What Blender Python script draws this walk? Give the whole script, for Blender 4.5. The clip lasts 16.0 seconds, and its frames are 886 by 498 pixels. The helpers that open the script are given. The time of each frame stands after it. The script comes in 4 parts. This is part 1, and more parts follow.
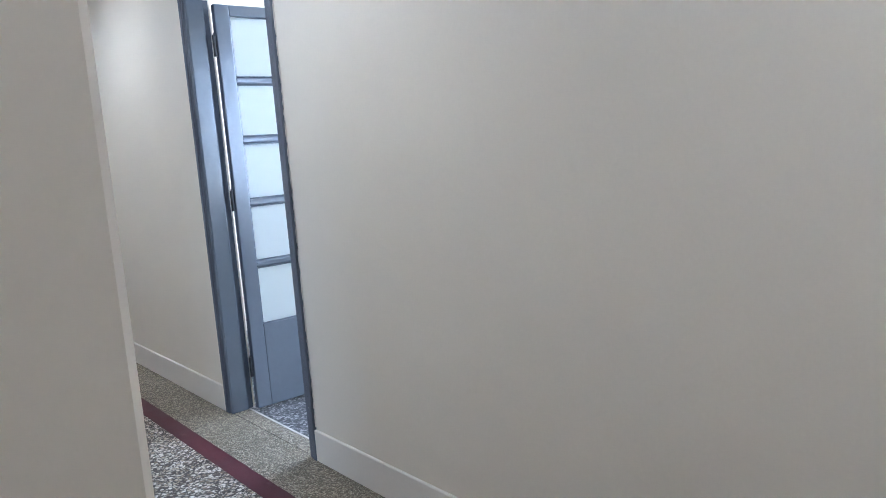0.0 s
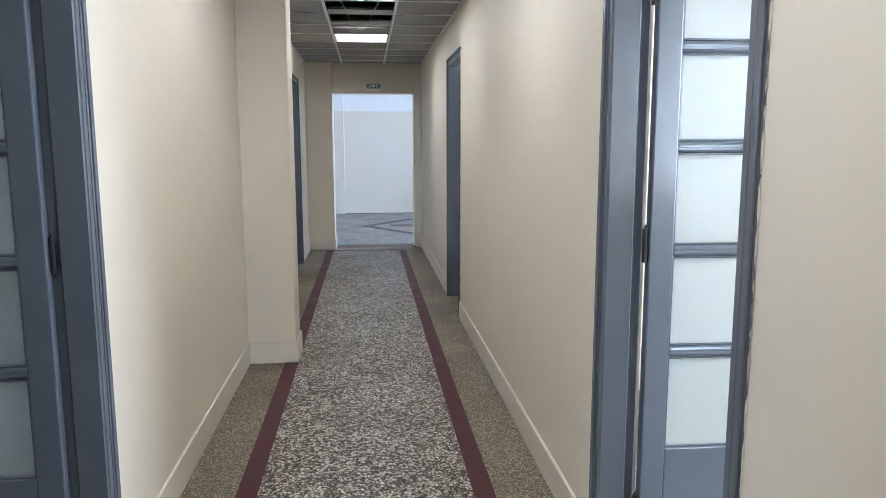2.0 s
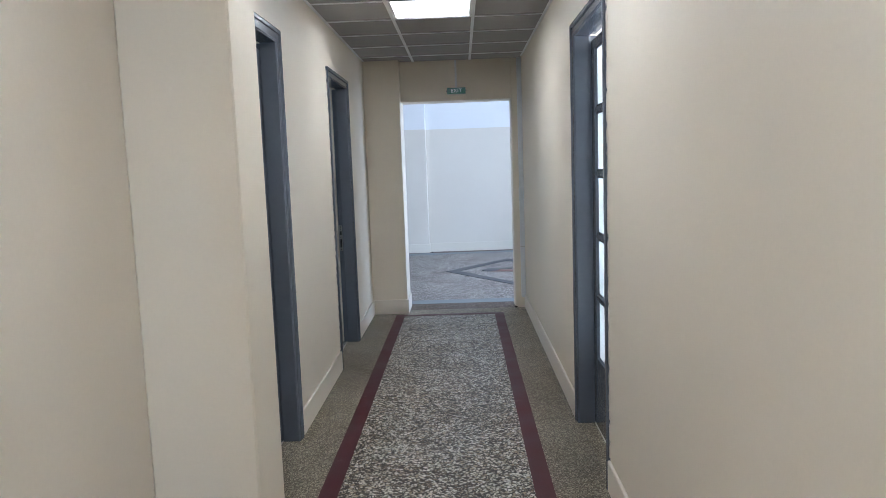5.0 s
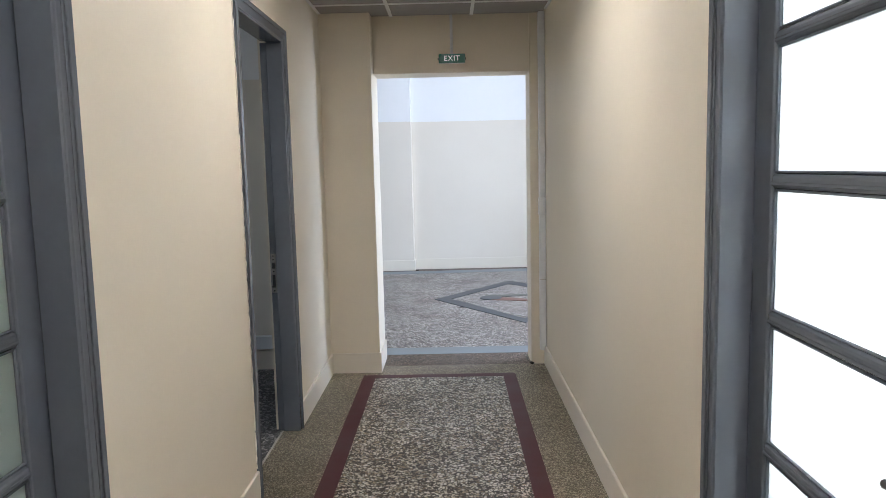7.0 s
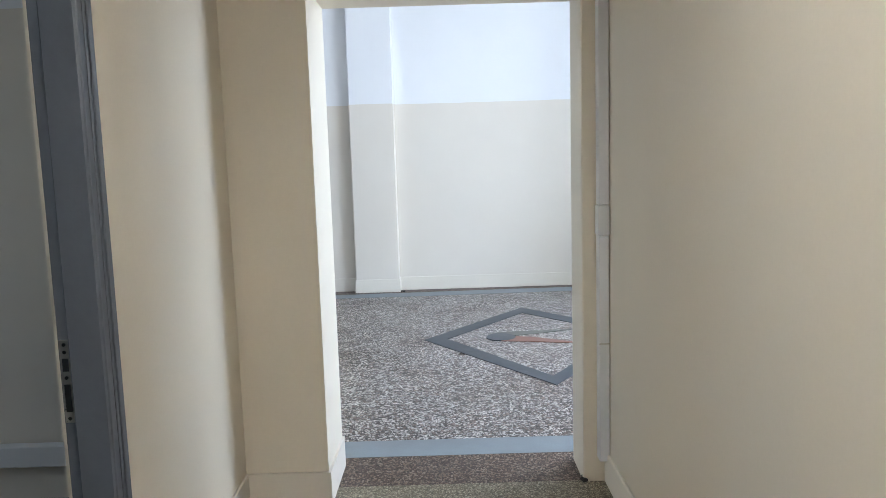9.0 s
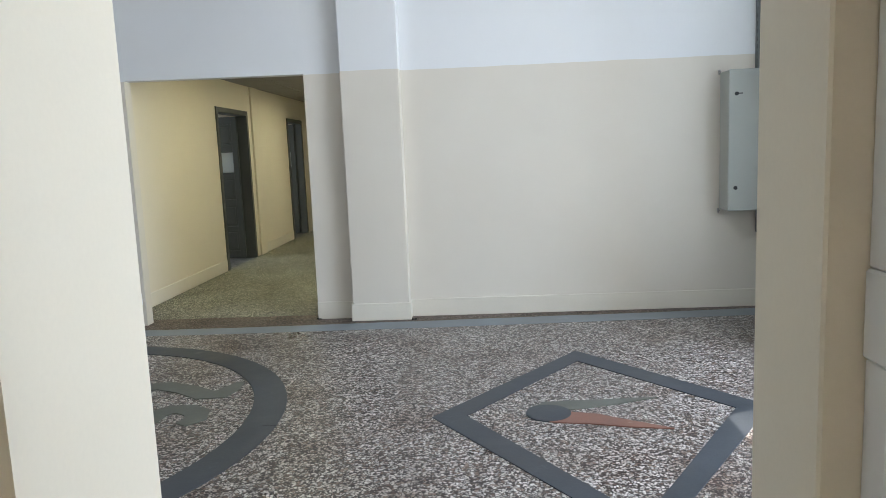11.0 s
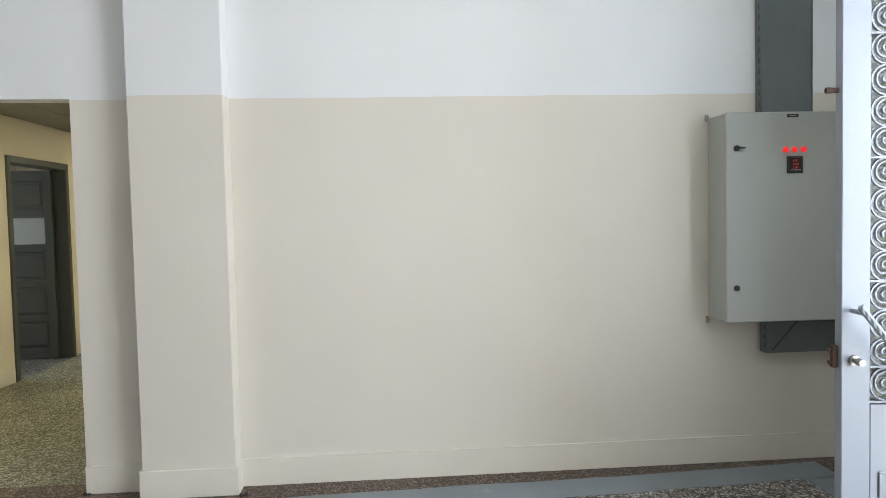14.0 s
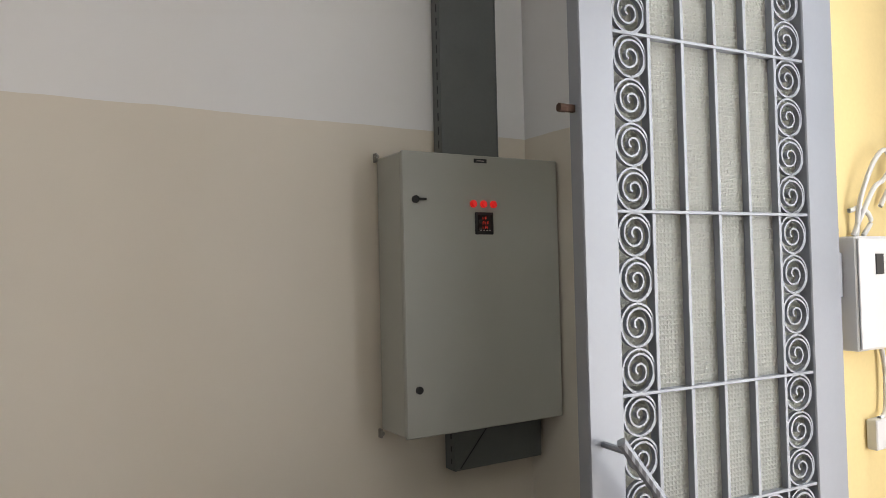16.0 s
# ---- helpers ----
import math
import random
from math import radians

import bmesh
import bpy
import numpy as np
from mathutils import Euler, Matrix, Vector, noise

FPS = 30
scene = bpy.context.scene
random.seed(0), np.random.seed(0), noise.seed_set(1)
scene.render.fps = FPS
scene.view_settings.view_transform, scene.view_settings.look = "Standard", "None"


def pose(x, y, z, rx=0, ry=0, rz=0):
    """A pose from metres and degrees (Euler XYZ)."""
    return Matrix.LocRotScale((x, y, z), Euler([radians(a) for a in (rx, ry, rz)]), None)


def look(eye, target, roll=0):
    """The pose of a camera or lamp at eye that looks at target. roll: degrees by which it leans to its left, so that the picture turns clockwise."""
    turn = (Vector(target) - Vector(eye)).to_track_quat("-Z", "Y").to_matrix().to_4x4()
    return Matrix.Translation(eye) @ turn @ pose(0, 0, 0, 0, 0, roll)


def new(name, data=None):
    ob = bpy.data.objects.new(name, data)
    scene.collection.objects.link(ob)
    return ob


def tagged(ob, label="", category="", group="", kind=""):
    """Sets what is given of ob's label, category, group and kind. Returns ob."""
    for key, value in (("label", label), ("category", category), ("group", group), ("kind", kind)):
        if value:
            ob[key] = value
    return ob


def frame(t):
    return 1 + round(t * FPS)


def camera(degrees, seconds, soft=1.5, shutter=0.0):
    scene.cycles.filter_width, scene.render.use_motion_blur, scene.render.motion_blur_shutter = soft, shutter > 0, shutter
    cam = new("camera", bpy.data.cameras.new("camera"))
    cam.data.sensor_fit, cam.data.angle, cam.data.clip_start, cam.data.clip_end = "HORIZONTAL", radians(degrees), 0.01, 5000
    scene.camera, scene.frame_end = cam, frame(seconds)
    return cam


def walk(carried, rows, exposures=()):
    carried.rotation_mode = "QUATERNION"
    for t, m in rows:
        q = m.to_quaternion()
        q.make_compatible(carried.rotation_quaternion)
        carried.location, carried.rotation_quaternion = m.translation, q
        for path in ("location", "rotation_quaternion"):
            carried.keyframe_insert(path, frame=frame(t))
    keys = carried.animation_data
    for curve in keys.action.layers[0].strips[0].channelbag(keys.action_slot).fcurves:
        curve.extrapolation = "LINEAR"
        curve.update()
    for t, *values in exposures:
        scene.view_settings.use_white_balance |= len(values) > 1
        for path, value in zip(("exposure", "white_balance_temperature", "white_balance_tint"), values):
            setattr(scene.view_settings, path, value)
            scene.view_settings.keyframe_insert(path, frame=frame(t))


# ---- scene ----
cam = camera(63.6, 16.0, soft=0.6)
PATH = [
    (0, (-0.223, -1.8, 1.363), (1.056, -0.288, 1.087), -4.2),
    (0.5, (-0.042, -1.527, 1.463), (1.062, 0.116, 1.184), -0.4),
    (1, (0.243, -1.197, 1.477), (1.01, 0.63, 1.203), 0.3),
    (1.5, (0.421, -0.817, 1.493), (0.856, 1.115, 1.213), 0.4),
    (2, (0.516, -0.38, 1.5), (0.723, 1.588, 1.208), -0.1),
    (2.5, (0.597, 0.035, 1.527), (0.64, 2.015, 1.246), -0.9),
    (3, (0.577, 0.519, 1.527), (0.554, 2.502, 1.264), -1.3),
    (3.5, (0.635, 0.995, 1.524), (0.578, 2.979, 1.277), -1.6),
    (3.7, (0.682, 1.173, 1.533), (0.595, 3.156, 1.293), -2.2),
    (6, (0.581, 3.532, 1.506), (0.554, 5.519, 1.28), -1.8),
    (6.5, (0.546, 4.1, 1.492), (0.527, 6.087, 1.269), -1.7),
    (7, (0.596, 4.636, 1.512), (0.571, 6.623, 1.286), -1.3),
    (7.5, (0.556, 5.208, 1.506), (0.546, 7.196, 1.286), -1.3),
    (8, (0.591, 5.749, 1.494), (0.585, 7.737, 1.278), -1.3),
    (8.5, (0.545, 6.302, 1.482), (0.553, 8.289, 1.261), -1.3),
    (9, (0.58, 6.844, 1.471), (0.575, 8.83, 1.238), -1.7),
    (11.3, (0.698, 9.257, 1.47), (0.584, 11.236, 1.2), -2.4),
    (11.5, (0.692, 9.458, 1.458), (0.581, 11.438, 1.199), -2.5),
    (12, (0.685, 9.903, 1.485), (0.589, 11.889, 1.268), -2.6),
    (12.5, (0.744, 10.251, 1.505), (0.633, 12.241, 1.334), -2.6),
    (13, (0.746, 10.594, 1.514), (0.666, 12.588, 1.372), -2.4),
    (13.5, (0.796, 10.918, 1.501), (0.783, 12.915, 1.385), -2.1),
    (14, (0.933, 11.225, 1.514), (1.069, 13.218, 1.42), -1.3),
    (14.5, (1.028, 11.604, 1.528), (1.433, 13.562, 1.484), -1.0),
    (15, (1.16, 11.935, 1.522), (1.765, 13.841, 1.527), -1.2),
    (15.5, (1.306, 12.249, 1.544), (2.111, 14.079, 1.585), -1.3),
    (16, (1.436, 12.527, 1.56), (2.462, 14.243, 1.616), -1.3),
]
EXPOSURE = [
    (0.0, 1.08, 4850, 13), (0.5, 1.10, 5050, 12), (1.5, 1.10, 5250, 13), (2.5, 1.20, 5600, 12), (3.5, 1.15, 5300, 12), (6.0, 1.30, 5550, 13), (7.0, 1.42, 6000, 14), (8.0, 1.38, 5900, 12), (9.0, 1.47, 5980, 11),
    (11.5, 1.04, 6700, 10), (12.0, 1.06, 6950, 11), (12.5, 1.14, 6800, 11), (13.0, 1.20, 6700, 11), (14.0, 1.15, 6850, 11), (14.5, 0.55, 7900, 15), (15.0, 0.36, 7900, 16), (15.5, 0.44, 8050, 16), (16.0, 0.33, 8000, 17),
]
walk(cam, [(t, look(e, a, r)) for t, e, a, r in PATH], EXPOSURE)


# ---- light ----
world = bpy.data.worlds.new("world")
scene.world = world
world.use_nodes = True
wn = world.node_tree
sky = wn.nodes.new("ShaderNodeTexSky")
sky.sky_type, sky.sun_disc = "NISHITA", False
sky.sun_elevation, sky.sun_rotation = radians(50), radians(62.7)
wn.nodes["Background"].inputs[1].default_value = 0.10
wn.links.new(sky.outputs[0], wn.nodes["Background"].inputs[0])

sun = new("sun", bpy.data.lights.new("sun", "SUN"))
sun.data.energy, sun.data.angle, sun.data.color = 5.0, radians(0.5), (1.0, 0.95, 0.86)
sun.matrix_world = look((0.889 * 6, 12 + 0.459 * 6, 7.15), (0, 12, 0))


def window_light(name, eye, target, w, h, watts, color):
    """Sky light standing in a window's or doorway's opening, some of them assumed."""
    lamp = new(name, bpy.data.lights.new(name, "AREA"))
    lamp.data.shape, lamp.data.size, lamp.data.size_y = "RECTANGLE", w, h
    lamp.data.energy, lamp.data.color = watts, color
    lamp.matrix_world = look(eye, target)
    return lamp


SKY = (0.74, 0.86, 1.0)
window_light("window_light", (4.32, 11.95, 1.6), (0, 11.95, 1.5), 2.3, 2.9, 98, SKY)
window_light("window_light", (3.95, 1.6, 1.8), (0, 1.6, 1.5), 1.8, 1.7, 98, (0.90, 0.95, 1.0))
window_light("window_light", (3.95, 6.2, 1.8), (0, 6.2, 1.5), 1.8, 1.7, 160, (0.97, 0.98, 1.0))
window_light("window_light", (3.95, -3.0, 1.8), (0, -3.0, 1.5), 1.4, 1.7, 115, SKY)
window_light("window_light", (-4.55, 1.6, 1.8), (0, 1.6, 1.5), 1.8, 1.7, 27, SKY)
window_light("window_light", (-4.55, 5.7, 1.8), (0, 5.7, 1.5), 1.4, 1.7, 15, SKY)
window_light("window_light", (-4.55, 8.6, 1.8), (0, 8.6, 1.5), 1.4, 1.7, 6, SKY)
# assumed window at the hall's unseen left end, added as fill
window_light("window_light", (-8.2, 12.8, 2.2), (0, 12.8, 1.5), 3.0, 2.4, 25, SKY)
window_light("window_light", (-5.45, 19.0, 1.8), (0, 19.0, 1.5), 1.6, 1.7, 30, SKY)


# ---- materials ----
def shader(name):
    m = bpy.data.materials.new(name)
    m.use_nodes = True
    nt = m.node_tree
    return m, nt, nt.nodes["Principled BSDF"]


def nd(nt, kind, **values):
    n = nt.nodes.new("ShaderNode" + kind)
    for key, v in values.items():
        n.inputs[key].default_value = v
    return n


def coords(nt):
    return nt.nodes.new("ShaderNodeTexCoord").outputs["Object"]


def ramp(nt, fac, stops):
    r = nt.nodes.new("ShaderNodeValToRGB")
    nt.links.new(fac, r.inputs[0])
    e = r.color_ramp.elements
    while len(e) < len(stops):
        e.new(0.5)
    for el, (p, c) in zip(e, stops):
        el.position, el.color = p, (*c, 1)
    return r


def mixc(nt, fac, a, b, mode="MIX"):
    n = nt.nodes.new("ShaderNodeMix")
    n.data_type, n.blend_type = "RGBA", mode
    for s, v in ((0, fac), (6, a), (7, b)):
        if isinstance(v, (int, float)):
            n.inputs[s].default_value = v
        elif isinstance(v, tuple):
            n.inputs[s].default_value = (*v, 1)
        else:
            nt.links.new(v, n.inputs[s])
    return n.outputs[2]


def noise_tex(nt, scale, detail=4.0, rough=0.55, vec=None):
    n = nd(nt, "TexNoise", Scale=scale, Detail=detail, Roughness=rough)
    nt.links.new(vec if vec else coords(nt), n.inputs["Vector"])
    return n.outputs[0]


def bumped(nt, b, height, strength, dist, prev=None):
    n = nd(nt, "Bump", Strength=strength, Distance=dist)
    nt.links.new(height, n.inputs["Height"])
    if prev:
        nt.links.new(prev, n.inputs["Normal"])
    nt.links.new(n.outputs[0], b.inputs["Normal"])
    return n.outputs[0]


def scaled(c, k):
    return tuple(min(1.0, v * k) for v in c)


def painted(name, color, rough, vary=0.08, big=1.2, fine=60.0, relief=0.15, dirt=None, metallic=0.0, rough_vary=0.1):
    """Paint over plaster, wood or metal: slow blotches, fine grain, brush relief and roughness that wanders."""
    m, nt, b = shader(name)
    blot = noise_tex(nt, big, 5)
    grain = noise_tex(nt, fine, 3)
    c = ramp(nt, blot, [(0.3, scaled(color, 1 - vary)), (0.7, scaled(color, 1 + vary * 0.5))]).outputs[0]
    c2 = ramp(nt, grain, [(0.3, (1 - vary * 0.6,) * 3), (0.7, (1, 1, 1))]).outputs[0]
    c = mixc(nt, 0.7, c, c2, "MULTIPLY")
    if dirt:
        spots = ramp(nt, noise_tex(nt, 7.0, 8, 0.7), [(0.62, (0, 0, 0)), (0.74, (1, 1, 1))]).outputs[0]
        c = mixc(nt, spots, c, dirt)
    nt.links.new(c, b.inputs["Base Color"])
    r = ramp(nt, blot, [(0.25, (rough - rough_vary,) * 3), (0.75, (rough + rough_vary,) * 3)]).outputs[0]
    nt.links.new(r, b.inputs["Roughness"])
    b.inputs["Metallic"].default_value = metallic
    p = bumped(nt, b, noise_tex(nt, 2.5, 3), relief, 0.02)
    bumped(nt, b, grain, relief, 0.0012, p)
    return m


def terrazzo(name, chips, size, matrix, gap, rough, tone=0.25, spot=0.0, loose=0.12, stain=None):
    """Ground stone chips of several colours set in a cement matrix."""
    m, nt, b = shader(name)
    vec = coords(nt)
    warp = nd(nt, "TexNoise", Scale=size * 0.9, Detail=2.0)
    nt.links.new(vec, warp.inputs["Vector"])
    add = nt.nodes.new("ShaderNodeVectorMath")
    add.operation = "MULTIPLY_ADD"
    nt.links.new(warp.outputs["Color"], add.inputs[0])
    add.inputs[1].default_value = (0.3 / size,) * 3
    nt.links.new(vec, add.inputs[2])
    v1 = nd(nt, "TexVoronoi", Scale=size, Randomness=1.0)
    v2 = nd(nt, "TexVoronoi", Scale=size, Randomness=1.0)
    v2.feature = "DISTANCE_TO_EDGE"
    for v in (v1, v2):
        nt.links.new(add.outputs[0], v.inputs["Vector"])
    sep = nt.nodes.new("ShaderNodeSeparateColor")
    nt.links.new(v1.outputs["Color"], sep.inputs[0])
    r = ramp(nt, sep.outputs[0], [(i / len(chips), c) for i, c in enumerate(chips)])
    r.color_ramp.interpolation = "CONSTANT"
    fine = noise_tex(nt, size * 6, 3)
    chip = mixc(nt, 0.35, r.outputs[0], ramp(nt, fine, [(0.3, (0.6, 0.58, 0.55)), (0.7, (1, 1, 1))]).outputs[0], "MULTIPLY")
    edge = ramp(nt, v2.outputs["Distance"], [(gap * 0.5, (1, 1, 1)), (gap, (0, 0, 0))]).outputs[0]
    v3 = nd(nt, "TexVoronoi", Scale=size * 2.6, Randomness=1.0)
    nt.links.new(vec, v3.inputs["Vector"])
    sep3 = nt.nodes.new("ShaderNodeSeparateColor")
    nt.links.new(v3.outputs["Color"], sep3.inputs[0])
    grit = ramp(nt, sep3.outputs[1], [(0.0, scaled(matrix, 0.6)), (0.55, matrix), (0.78, scaled(chips[0], 0.6)), (0.9, scaled(chips[-2], 0.85))])
    grit.color_ramp.interpolation = "CONSTANT"
    # some cells carry no large chip, only grit
    bare = ramp(nt, sep.outputs[2], [(0.0, (1, 1, 1)), (loose, (0, 0, 0))])
    bare.color_ramp.interpolation = "CONSTANT"
    edge = mixc(nt, 1.0, edge, bare.outputs[0], "LIGHTEN")
    c = mixc(nt, edge, chip, grit.outputs[0])
    slow = ramp(nt, noise_tex(nt, 1.1, 5), [(0.3, (1 - tone,) * 3), (0.7, (1, 1, 1))]).outputs[0]
    c = mixc(nt, 1.0, c, slow, "MULTIPLY")
    if spot:
        st = ramp(nt, noise_tex(nt, 3.3, 8, 0.7), [(0.55, (0, 0, 0)), (0.72, (spot,) * 3)]).outputs[0]
        c = mixc(nt, st, c, scaled(matrix, 0.7))
    if stain:
        worn = ramp(nt, noise_tex(nt, 1.7, 7, 0.68), [(0.50, (0, 0, 0)), (0.68, (0.85, 0.85, 0.85))]).outputs[0]
        c = mixc(nt, worn, c, mixc(nt, 1.0, c, stain, "MULTIPLY"))
        lost = ramp(nt, noise_tex(nt, size * 0.17, 4, 0.6), [(0.54, (0, 0, 0)), (0.64, (0.55, 0.55, 0.55))]).outputs[0]
        c = mixc(nt, lost, c, mixc(nt, 1.0, c, scaled(stain, 0.85), "MULTIPLY"))
    nt.links.new(c, b.inputs["Base Color"])
    rr = ramp(nt, noise_tex(nt, 2.0, 5), [(0.3, (rough - 0.08,) * 3), (0.7, (rough + 0.12,) * 3)]).outputs[0]
    nt.links.new(rr, b.inputs["Roughness"])
    b.inputs["Specular IOR Level"].default_value = 0.3
    bumped(nt, b, v2.outputs["Distance"], 0.35, 0.004)
    return m


CREAM = (0.77, 0.70, 0.575)
M_WALL = painted("cream_wall_paint", CREAM, 0.55, 0.05, 0.8, 90, 0.12)
M_BASE = painted("cream_skirting_paint", (0.755, 0.70, 0.605), 0.45, 0.05, 1.5, 70, 0.2)
M_DOOR = painted("grey_blue_gloss_paint", (0.135, 0.151, 0.176), 0.18, 0.10, 2.0, 40, 0.25, rough_vary=0.06)
M_DOOR2 = painted("dark_grey_gloss_paint", (0.082, 0.086, 0.078), 0.42, 0.10, 2.0, 40, 0.25, rough_vary=0.06)
M_TILE = painted("ceiling_tile_face", (0.31, 0.295, 0.28), 0.9, 0.06, 3.0, 260, 0.5)
M_TEE = painted("white_tee_bar", (0.78, 0.78, 0.77), 0.4, 0.03, 4, 80, 0.02)
M_CONC = painted("raw_concrete", (0.16, 0.155, 0.15), 0.9, 0.25, 1.5, 30, 0.5)
M_RED = painted("dark_red_terrazzo_band", (0.085, 0.02, 0.025), 0.5, 0.3, 3.0, 140, 0.2, dirt=(0.12, 0.06, 0.055))
M_BAND = painted("blue_grey_cement_band", (0.255, 0.29, 0.315), 0.5, 0.22, 2.2, 120, 0.3, dirt=(0.33, 0.35, 0.36))
M_SLATE = painted("dark_slate_inlay", (0.062, 0.07, 0.082), 0.45, 0.25, 2.0, 90, 0.3, dirt=(0.11, 0.12, 0.13))
M_GREEN = painted("green_grey_inlay", (0.145, 0.15, 0.13), 0.5, 0.3, 4.0, 90, 0.3, dirt=(0.22, 0.22, 0.2))
M_BRICKRED = painted("brick_red_inlay", (0.25, 0.125, 0.095), 0.5, 0.25, 4.0, 90, 0.3, dirt=(0.33, 0.25, 0.2))
M_CENTRE = terrazzo("corridor_chip_terrazzo",
                    [(0.72, 0.67, 0.57), (0.80, 0.76, 0.67), (0.42, 0.345, 0.24), (0.82, 0.785, 0.71), (0.19, 0.14, 0.092), (0.66, 0.60, 0.49), (0.085, 0.062, 0.044)],
                    58, (0.05, 0.037, 0.025), 0.16, 0.40, 0.2, 0.0, 0.10, (0.62, 0.56, 0.46))
M_SIDE = terrazzo("fine_olive_terrazzo",
                  [(0.45, 0.395, 0.285), (0.24, 0.20, 0.135), (0.56, 0.50, 0.375), (0.15, 0.125, 0.085), (0.34, 0.295, 0.205)],
                  150, (0.18, 0.15, 0.10), 0.08, 0.5, 0.35, 0.3)
M_HALL = terrazzo("hall_chip_terrazzo",
                  [(0.56, 0.51, 0.47), (0.80, 0.77, 0.74), (0.30, 0.22, 0.18), (0.68, 0.64, 0.61), (0.15, 0.095, 0.075), (0.46, 0.44, 0.43), (0.78, 0.73, 0.69), (0.09, 0.065, 0.055)],
                  60, (0.05, 0.035, 0.03), 0.14, 0.34, 0.2, 0.25, 0.13, (0.50, 0.40, 0.34))
M_BROWN = terrazzo("brown_border_terrazzo",
                   [(0.27, 0.185, 0.14), (0.14, 0.092, 0.07), (0.36, 0.28, 0.22), (0.10, 0.066, 0.052)],
                   90, (0.085, 0.064, 0.05), 0.1, 0.55, 0.35, 0.4)
M_ROOM = terrazzo("dark_room_terrazzo",
                  [(0.33, 0.32, 0.31), (0.05, 0.05, 0.055), (0.18, 0.18, 0.19), (0.08, 0.08, 0.085), (0.42, 0.41, 0.40)],
                  60, (0.06, 0.06, 0.063), 0.1, 0.42, 0.3)
M_OLIVE = terrazzo("olive_corridor_terrazzo",
                   [(0.46, 0.45, 0.35), (0.26, 0.255, 0.19), (0.60, 0.58, 0.47), (0.17, 0.168, 0.125)],
                   70, (0.13, 0.13, 0.095), 0.1, 0.55, 0.3, 0.3)
M_ENC = painted("grey_green_enclosure_paint", (0.42, 0.43, 0.395), 0.4, 0.03, 1.5, 300, 0.04)
M_TRAY = painted("galvanised_tray", (0.145, 0.16, 0.16), 0.42, 0.10, 6, 60, 0.05, metallic=0.35)
M_BLACK = painted("black_plastic", (0.015, 0.015, 0.016), 0.4, 0.05, 5, 100, 0.03)
M_GATE = painted("silver_gate_paint", (0.285, 0.31, 0.35), 0.36, 0.05, 2.2, 50, 0.12, metallic=0.15)
M_WHITEP = painted("white_plastic", (0.70, 0.71, 0.72), 0.35, 0.03, 4, 90, 0.03)
M_STEEL = painted("worn_steel", (0.42, 0.40, 0.37), 0.32, 0.15, 8, 90, 0.1, metallic=0.9)
M_RUST = painted("rusty_iron", (0.07, 0.036, 0.024), 0.85, 0.4, 12, 60, 0.4)
M_YELLOW = painted("yellow_outdoor_paint", (0.78, 0.62, 0.30), 0.6, 0.08, 1.5, 60, 0.25)
M_STONE = painted("pale_paving_stone", (0.42, 0.40, 0.36), 0.75, 0.15, 0.6, 30, 0.3)
M_EXITG = painted("green_sign_face", (0.012, 0.12, 0.075), 0.3, 0.03, 4, 90, 0.01)
M_HANDLE = painted("dark_worn_handle", (0.14, 0.125, 0.11), 0.3, 0.2, 9, 90, 0.1, metallic=0.85)
M_PLASTER = painted("raw_plaster_chip", (0.55, 0.52, 0.46), 0.9, 0.2, 8, 60, 0.4)


for m in (M_SLATE, M_GREEN, M_BRICKRED, M_RED, M_BAND):
    m.node_tree.nodes["Principled BSDF"].inputs["Specular IOR Level"].default_value = 0.25


def hall_paint():
    """White upper wall and cream dado, with a hand-painted edge at 2.19 m."""
    m, nt, b = shader("hall_two_tone_paint")
    vec = coords(nt)
    sep = nt.nodes.new("ShaderNodeSeparateXYZ")
    nt.links.new(vec, sep.inputs[0])
    wob = noise_tex(nt, 3.0, 3)
    add = nt.nodes.new("ShaderNodeMath")
    add.operation = "MULTIPLY_ADD"
    nt.links.new(wob, add.inputs[0])
    add.inputs[1].default_value = 0.014
    nt.links.new(sep.outputs[2], add.inputs[2])
    gt = nt.nodes.new("ShaderNodeMath")
    gt.operation = "GREATER_THAN"
    nt.links.new(add.outputs[0], gt.inputs[0])
    gt.inputs[1].default_value = 2.197
    blot = noise_tex(nt, 0.9, 5)
    low = ramp(nt, blot, [(0.3, (0.70, 0.64, 0.555)), (0.7, (0.735, 0.68, 0.595))]).outputs[0]
    up = ramp(nt, blot, [(0.3, (0.77, 0.77, 0.775)), (0.7, (0.81, 0.81, 0.81))]).outputs[0]
    nt.links.new(mixc(nt, gt.outputs[0], low, up), b.inputs["Base Color"])
    b.inputs["Roughness"].default_value = 0.55
    p = bumped(nt, b, noise_tex(nt, 2.2, 3), 0.14, 0.02)
    bumped(nt, b, noise_tex(nt, 90, 3), 0.12, 0.0012, p)
    return m


M_HWALL = hall_paint()


